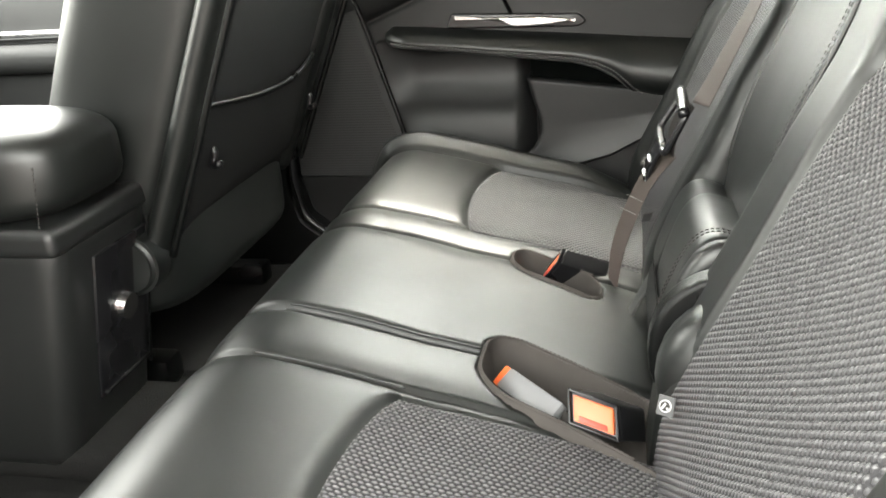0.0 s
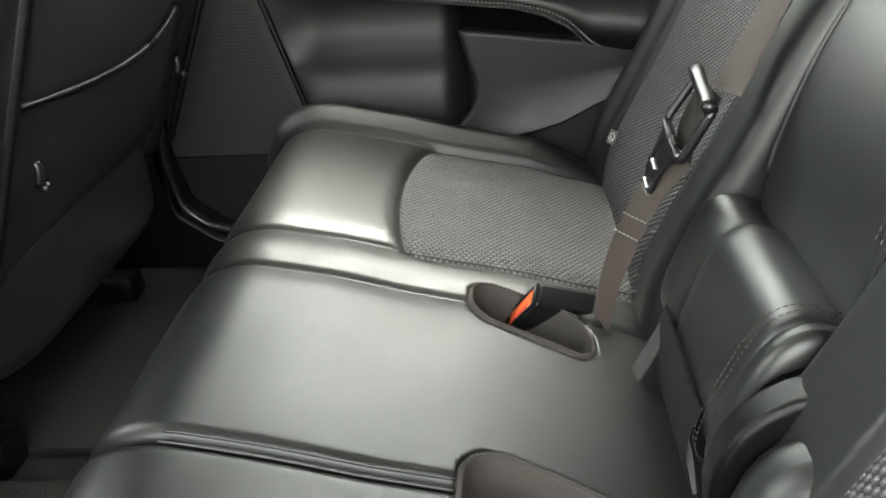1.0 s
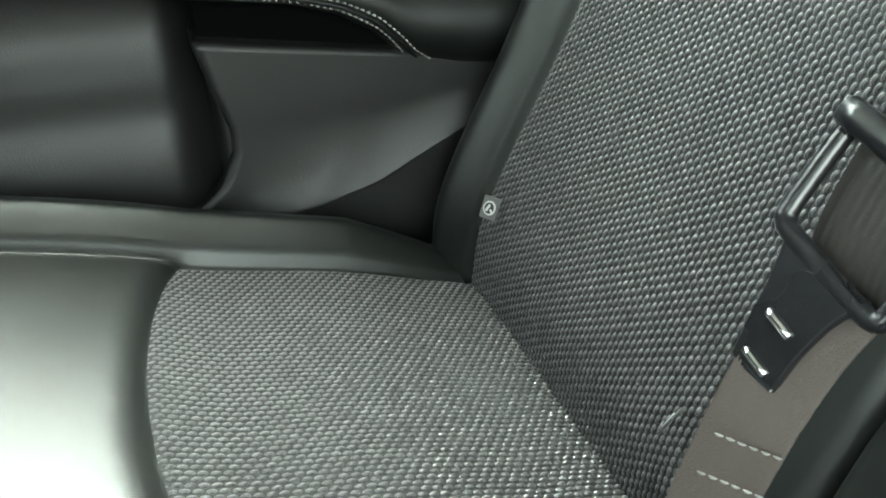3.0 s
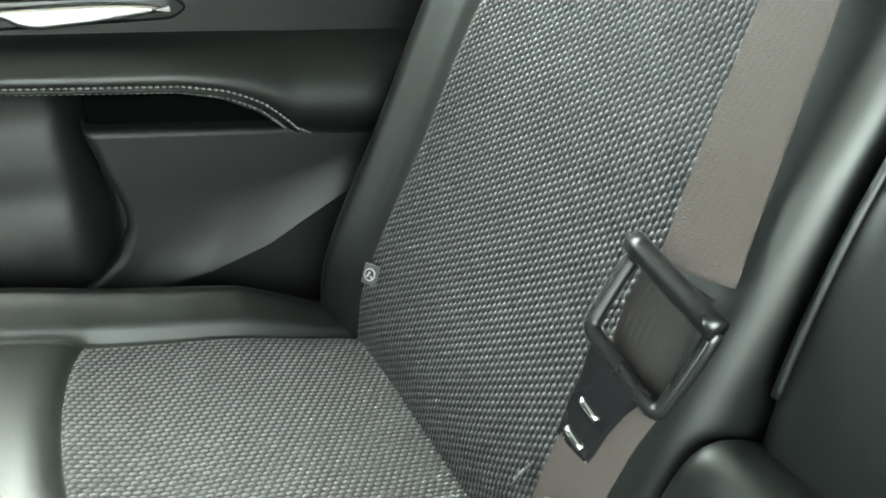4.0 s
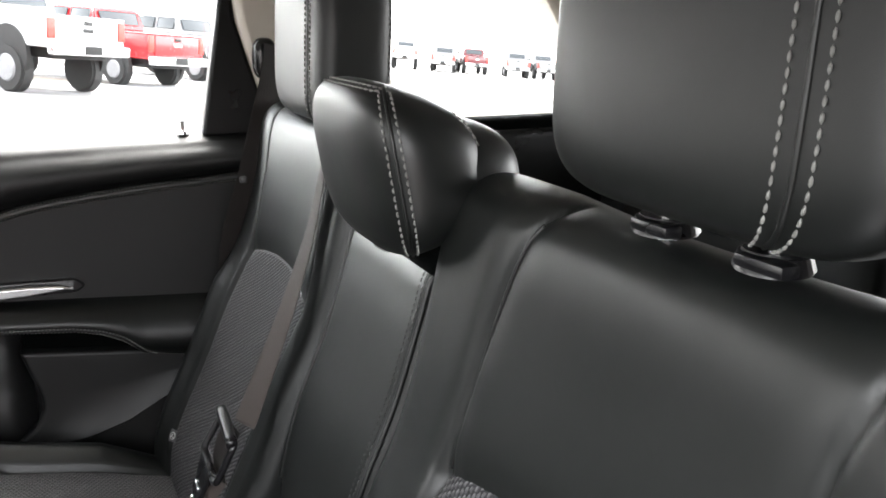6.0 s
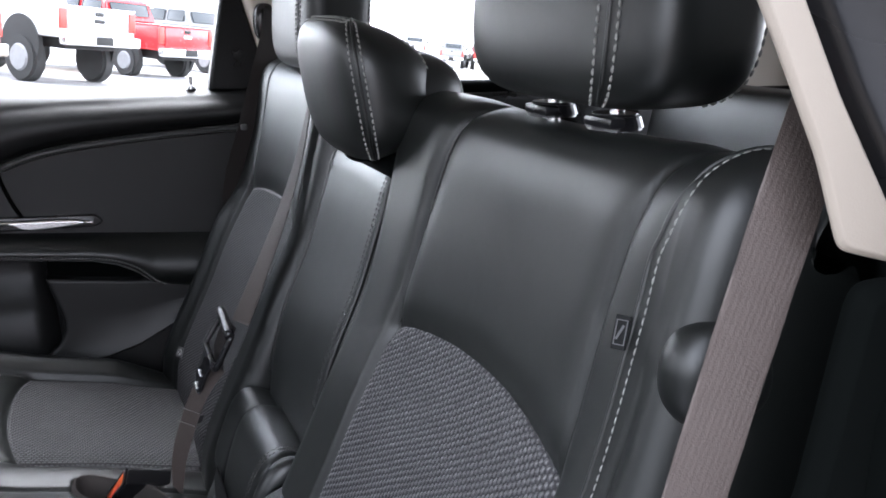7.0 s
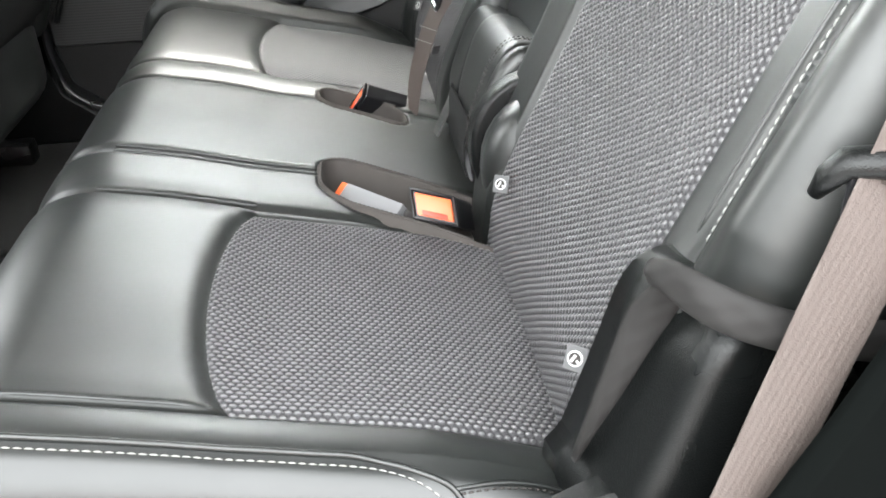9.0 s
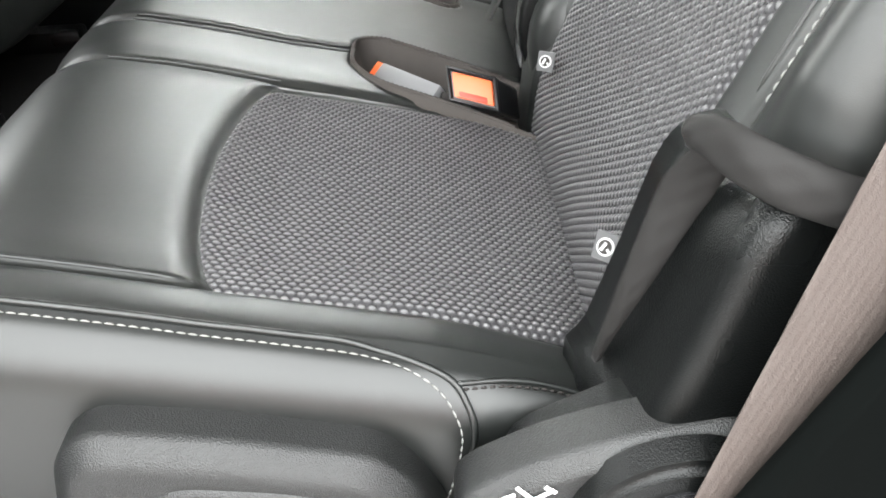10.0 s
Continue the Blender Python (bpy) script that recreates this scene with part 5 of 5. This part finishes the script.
for y in (0.098, 0.578):
    tube("side_roll", [(-0.674 + (z - 0.36) * 0.43, y, z) for z in (0.325, 0.45, 0.6, 0.75, 0.96)], [0.014] + [0.024] * 38 + [0.014], LEATHER, fseat, n=40, sides=16, flat=0.75)


def rear_face(y, z, off=0.0):
    return (-0.674 + (z - 0.36) * 0.43 + 0.004 + off, y, z)


cols = []
for y in np.linspace(0.10, 0.575, 24):
    cols.append([rear_face(y, z, 0.006 - 0.03 * bell(y - 0.10, 0.02) - 0.03 * bell(y - 0.575, 0.02)) for z in np.linspace(0.345, 0.93, 20)])
sheet("rear_panel", np.array(cols), DARKCLOTH, fseat, "matt black rear panel")
cols = []
for y in np.linspace(0.125, 0.555, 30):
    top = 0.540 - 0.014 * math.sin((y - 0.125) / 0.43 * math.pi) + 0.012 * bell(y - 0.555, 0.06)
    sag = math.sin((y - 0.125) / 0.43 * math.pi)
    cols.append([rear_face(y, 0.37 + (top - 0.37) * u, 0.010 + 0.022 * sag * u**0.6) for u in np.linspace(0, 1, 14)])
cols = np.array(cols)
sheet("map_pocket", cols, DARKCLOTH, fseat, "slack black map pocket")
tube("pocket_hem", cols[::3, -1], 0.0035, PLASTIC, fseat, n=40)
tube("edge_piping", [rear_face(0.084, z, 0.028) for z in (0.34, 0.45, 0.6, 0.75, 0.95)], 0.0055, PLASTIC, fseat, n=40)
tube("edge_piping", [rear_face(0.592, z, 0.028) for z in (0.34, 0.45, 0.6, 0.75, 0.95)], 0.0055, PLASTIC, fseat, n=40)
for y, z in ((0.17, 0.455), (0.578, 0.45)):
    x = rear_face(y, z)[0]
    tube("bag_hook", [(x + 0.008, y, z + 0.028), (x + 0.022, y, z + 0.012), (x + 0.020, y - 0.004, z - 0.008), (x + 0.034, y - 0.012, z - 0.004)], 0.005, BLACK, fseat, "gloss black bag hook", n=16)
bm = bmesh.new()
bmesh.ops.create_cone(bm, cap_ends=True, segments=40, radius1=0.045, radius2=0.045, depth=0.05, matrix=pose(-0.705, 0.075, 0.335, 90))
bmesh.ops.bevel(bm, geom=[e for e in bm.edges if e.calc_length() < 0.03], offset=0.008, segments=3, affect="EDGES")
part("hinge_drum", bm, LEATHER, fseat)
v, f = soft_box(-1.22, -0.66, 0.08, 0.60, 0.22, 0.40, 0.35)
obj("seat_base", v, f, LEATHER, fseat)
part("seat_rail", block((0.5, 0.05, 0.05), 0.01, at=(-0.98, 0.16, 0.115)), PLASTIC, fseat)
part("seat_rail", block((0.5, 0.05, 0.05), 0.01, at=(-0.98, 0.54, 0.115)), PLASTIC, fseat)
driver = thing("front_seat", "black leather driver seat beside the console", "car seat")
v, f = soft_box(-1.12, -0.89, -0.62, -0.13, 0.30, 0.96, 0.30, 0.40)
obj("seatback", v, f, LEATHER, driver)
v, f = soft_box(-1.56, -1.03, -0.62, -0.13, 0.2, 0.38, 0.35)
obj("seat_base", v, f, LEATHER, driver)

CONSOLE = material("console_plastic", (0.012, 0.0126, 0.0125), 0.33, grain=0.0005, scale=1300, kind="cells", bump=0.4, spec=0.55)
console = thing("centre_console", "black plastic centre console with leather armrest lid", "console")
bm = bmesh.new()
block((0.50, 0.21, 0.33), 0.036, 5, at=(-0.985, 0.0, 0.27), bm=bm)
for v in bm.verts:
    if v.co.x > -0.9:
        v.co.x += 0.055 * (v.co.z - 0.13) / 0.30
part("body", bm, CONSOLE, console)
part("collar", block((0.53, 0.222, 0.035), 0.012, 3, at=(-0.945, 0.0, 0.43)), CONSOLE, console)
v, f = soft_box(-1.15, -0.675, -0.108, 0.108, 0.44, 0.562, 0.50, 0.0, n=56)
obj("armrest_lid", v, f, LEATHER, console, "padded black leather lid")
lid = np.array([(-0.70 + 0.012 * math.sin(t * 2), -0.1 - 0.006 * math.cos((t - 0.5) * 3), 0.448 + 0.08 * t) for t in np.linspace(0, 1, 30)])
stitches("stitching", lid, DARKWEB, console, pitch=0.006, length=0.0045, r=0.001, up=(0.5, -1, 0), label="")
panel_rim = [(-0.720, -0.028, 0.185), (-0.720, 0.086, 0.185), (-0.684, 0.088, 0.388), (-0.684, -0.03, 0.388)]
part("socket_panel", block((0.006, 0.125, 0.21), 0.003, 2, at=(-0.7055, 0.025, 0.285), turn=(0, 10.4, 0)), BLACK, console)
tube("panel_rim", [panel_rim[0], panel_rim[1], panel_rim[1], panel_rim[2], panel_rim[2]], 0.0028, PLASTIC, console, n=40)
bm = bmesh.new()
bmesh.ops.create_cone(bm, cap_ends=True, segments=28, radius1=0.02, radius2=0.018, depth=0.02, matrix=pose(-0.698, 0.02, 0.295, 0, 100))
part("power_socket", bm, CHROME, console, "bright metal power socket cap")

# ---- outside: snowy lot with parked pickups ----
SNOW = bpy.data.materials.new("slushy_snow")
SNOW.use_nodes = True
nt = SNOW.node_tree
bs = nt.nodes["Principled BSDF"]
bs.inputs["Roughness"].default_value = 0.85
tc = nt.nodes.new("ShaderNodeTexCoord")
n1 = nt.nodes.new("ShaderNodeTexNoise")
n1.inputs["Scale"].default_value, n1.inputs["Detail"].default_value = 0.22, 6
mp = nt.nodes.new("ShaderNodeMapping")
mp.inputs["Scale"].default_value = (0.5, 1.6, 1)
cr = nt.nodes.new("ShaderNodeValToRGB")
cr.color_ramp.elements[0].position, cr.color_ramp.elements[0].color = 0.42, (0.11, 0.092, 0.075, 1)
cr.color_ramp.elements[1].position, cr.color_ramp.elements[1].color = 0.60, (0.40, 0.40, 0.41, 1)
nt.links.new(tc.outputs["Object"], mp.inputs["Vector"])
nt.links.new(mp.outputs["Vector"], n1.inputs["Vector"])
nt.links.new(n1.outputs["Fac"], cr.inputs["Fac"])
nt.links.new(cr.outputs["Color"], bs.inputs["Base Color"])
GROUND = -0.52
gx, gy = np.meshgrid(np.r_[-900, -200, np.linspace(-60, 80, 60), 250, 900], np.r_[-900, -100, np.linspace(-20, 120, 60), 300, 900], indexing="ij")
gz = GROUND + 0.03 * np.sin(gx * 0.7 + gy * 0.3) * np.sin(gy * 0.9) * (abs(gx) < 90) * (abs(gy) < 130)
lot = obj("ground", np.stack([gx, gy, gz], -1).reshape(-1, 3), grid_faces(*gx.shape), SNOW, car=False)
tagged(lot, "snow-covered lot with brown slush tracks", "ground", kind="structure")

TYRE = material("tyre_rubber", (0.02, 0.02, 0.02), 0.8)
TRUCKGLASS = material("dark_truck_glass", (0.03, 0.035, 0.04), 0.1)
LAMP = material("red_lamp", (0.6, 0.04, 0.03), 0.3)
RIM = material("wheel_alloy", (0.22, 0.22, 0.23), 0.45, metal=0.5, vary=0.3, vscale=14)
UNDER = material("underbody", (0.015, 0.015, 0.015), 0.8)


def pickup(paint, label, lift=0.0):
    """A crew-cab pickup; its tailgate stands at y = 0 and its nose towards +y."""
    t = thing("pickup_truck", label, "pickup truck", group="parked pickups", car=False)
    L = lift
    bm = bmesh.new()
    block((1.92, 2.0, 0.62), 0.06, 3, at=(0, 1.0, 1.0 + L), bm=bm)
    part("cargo_bed", bm, paint, t)
    bm = bmesh.new()
    block((1.92, 2.3, 0.66), 0.08, 3, at=(0, 3.12, 1.02 + L), bm=bm)
    cab = bmesh.new()
    bmesh.ops.create_cube(cab, size=1, matrix=pose(0, 2.95, 1.62 + L) @ Matrix.Diagonal((1.8, 1.95, 0.62, 1)))
    for v in cab.verts:
        if v.co.z > 1.6 + L:
            v.co.x *= 0.82
            v.co.y = 2.95 + (v.co.y - 2.95) * 0.74
    bmesh.ops.bevel(cab, geom=cab.edges[:], offset=0.06, segments=3, affect="EDGES")
    me = bpy.data.meshes.new("t")
    cab.to_mesh(me)
    cab.free()
    bm.from_mesh(me)
    bpy.data.meshes.remove(me)
    part("cab", bm, paint, t)
    part("rear_glass", block((1.25, 0.02, 0.34), 0.03, 2, at=(0, 2.075, 1.64 + L), turn=(-22, 0, 0)), TRUCKGLASS, t)
    for s in (-1, 1):
        for y in (2.55, 3.4):
            part("side_glass", block((0.02, 0.7, 0.34), 0.03, 2, at=(s * 0.845, y, 1.65 + L), turn=(0, s * -15, 0)), TRUCKGLASS, t)
    bm = block((1.88, 1.35, 0.5), 0.12, 3, at=(0, 4.85, 1.0 + L))
    part("bonnet", bm, paint, t)
    part("tailgate", block((1.5, 0.05, 0.5), 0.03, 2, at=(0, -0.015, 1.04 + L)), paint, t)
    part("tailgate_badge", block((0.26, 0.02, 0.08), 0.02, 2, at=(0, -0.045, 1.06 + L)), BLACK if L > 0.2 else CHROME, t)
    part("bed_rail", block((1.94, 2.0, 0.03), 0.012, 2, at=(0, 1.0, 1.315 + L)), paint, t)
    for s in (-1, 1):
        part("door_seam", block((0.012, 0.02, 0.55), 0, at=(s * 0.962, 2.98, 1.05 + L)), UNDER, t)
        part("door_mirror", block((0.2, 0.1, 0.2), 0.04, 2, at=(s * 1.02, 3.85, 1.5 + L)), UNDER, t)
    part("tailgate_handle", block((0.22, 0.03, 0.09), 0.015, 2, at=(0, -0.045, 1.2 + L)), BLACK, t)
    part("rear_bumper", block((1.9, 0.2, 0.2), 0.04, 3, at=(0, -0.10, 0.66 + L)), CHROME, t, "chrome rear bumper")
    part("number_plate_recess", block((0.42, 0.03, 0.17), 0.01, 2, at=(0, -0.20, 0.67 + L)), UNDER, t)
    for s in (-1, 1):
        part("tail_lamp", block((0.17, 0.06, 0.40), 0.02, 2, at=(s * 0.86, -0.012, 1.07 + L)), LAMP, t, "red tail lamp")
    part("underbody", block((1.3, 5.0, 0.28), 0.05, 2, at=(0, 2.7, 0.60 + L)), UNDER, t)
    rad = 0.40 + L * 0.35
    for s in (-1, 1):
        for y in (1.15, 4.75):
            bm = bmesh.new()
            bmesh.ops.create_cone(bm, cap_ends=True, segments=28, radius1=rad + 0.09, radius2=rad + 0.09, depth=0.10, matrix=pose(s * 0.93, y, rad + 0.12 + L * 0.6, 0, 90))
            part("wheel_arch", bm, UNDER, t)
            bm = bmesh.new()
            bmesh.ops.create_cone(bm, cap_ends=True, segments=28, radius1=rad, radius2=rad, depth=0.3, matrix=pose(s * 0.86, y, rad, 0, 90))
            bmesh.ops.bevel(bm, geom=[e for e in bm.edges if e.calc_length() < 0.2], offset=0.05, segments=3, affect="EDGES")
            tyre = part("tyre", bm, TYRE, t)
            bm = bmesh.new()
            bmesh.ops.create_cone(bm, cap_ends=True, segments=24, radius1=rad * 0.6, radius2=rad * 0.5, depth=0.06, matrix=pose(s * 1.015, y, rad, 0, s * 90))
            part("rim", bm, RIM, tyre, "dull silver wheel rim")
    return t


def paint(name, c):
    return material(name, c, 0.25, vary=0.03, coat=0.6)


WHITE, CRIMSON, MAROON, SILVER = paint("white_paint", (0.6, 0.6, 0.6)), paint("red_paint", (0.40, 0.012, 0.016)), paint("maroon_paint", (0.09, 0.008, 0.012)), paint("grey_paint", (0.16, 0.16, 0.165))
white = pickup(WHITE, "lifted white pickup truck parked on snow", 0.28)
white.matrix_world = pose(0.45, 18.4, GROUND, 0, 0, 38)
red = pickup(CRIMSON, "bright red pickup truck parked on snow", 0.05)
red.matrix_world = pose(2.7, 22.3, GROUND, 0, 0, 38)
maroon = pickup(MAROON, "dark red pickup truck parked on snow", 0.1)
maroon.matrix_world = pose(-1.9, 14.6, GROUND, 0, 0, 38)
grey = pickup(SILVER, "silver grey pickup truck parked on snow", 0.05)
grey.matrix_world = pose(5.3, 26.4, GROUND, 0, 0, 38)
# Added out of view: darkens what the near seat's outer faces reflect.
beside = copy_thing(maroon, pose(6.1, -2.75, GROUND, 0, 0, 90))
# Another unseen truck, added to hold back low sky on the near side.
unseen_near_truck = copy_thing(maroon, pose(2.9, -4.9, GROUND, 0, 0, 90))
rng = random.Random(7)
for k in range(16):
    src = (white, grey, grey, white, maroon)[(k * 3 + k // 4) % 5]
    copy_thing(src, pose(13.0 + 2.9 * k, 66 - 0.9 * k + rng.uniform(-1, 1), GROUND, 0, 0, -22 + rng.uniform(-6, 6)))
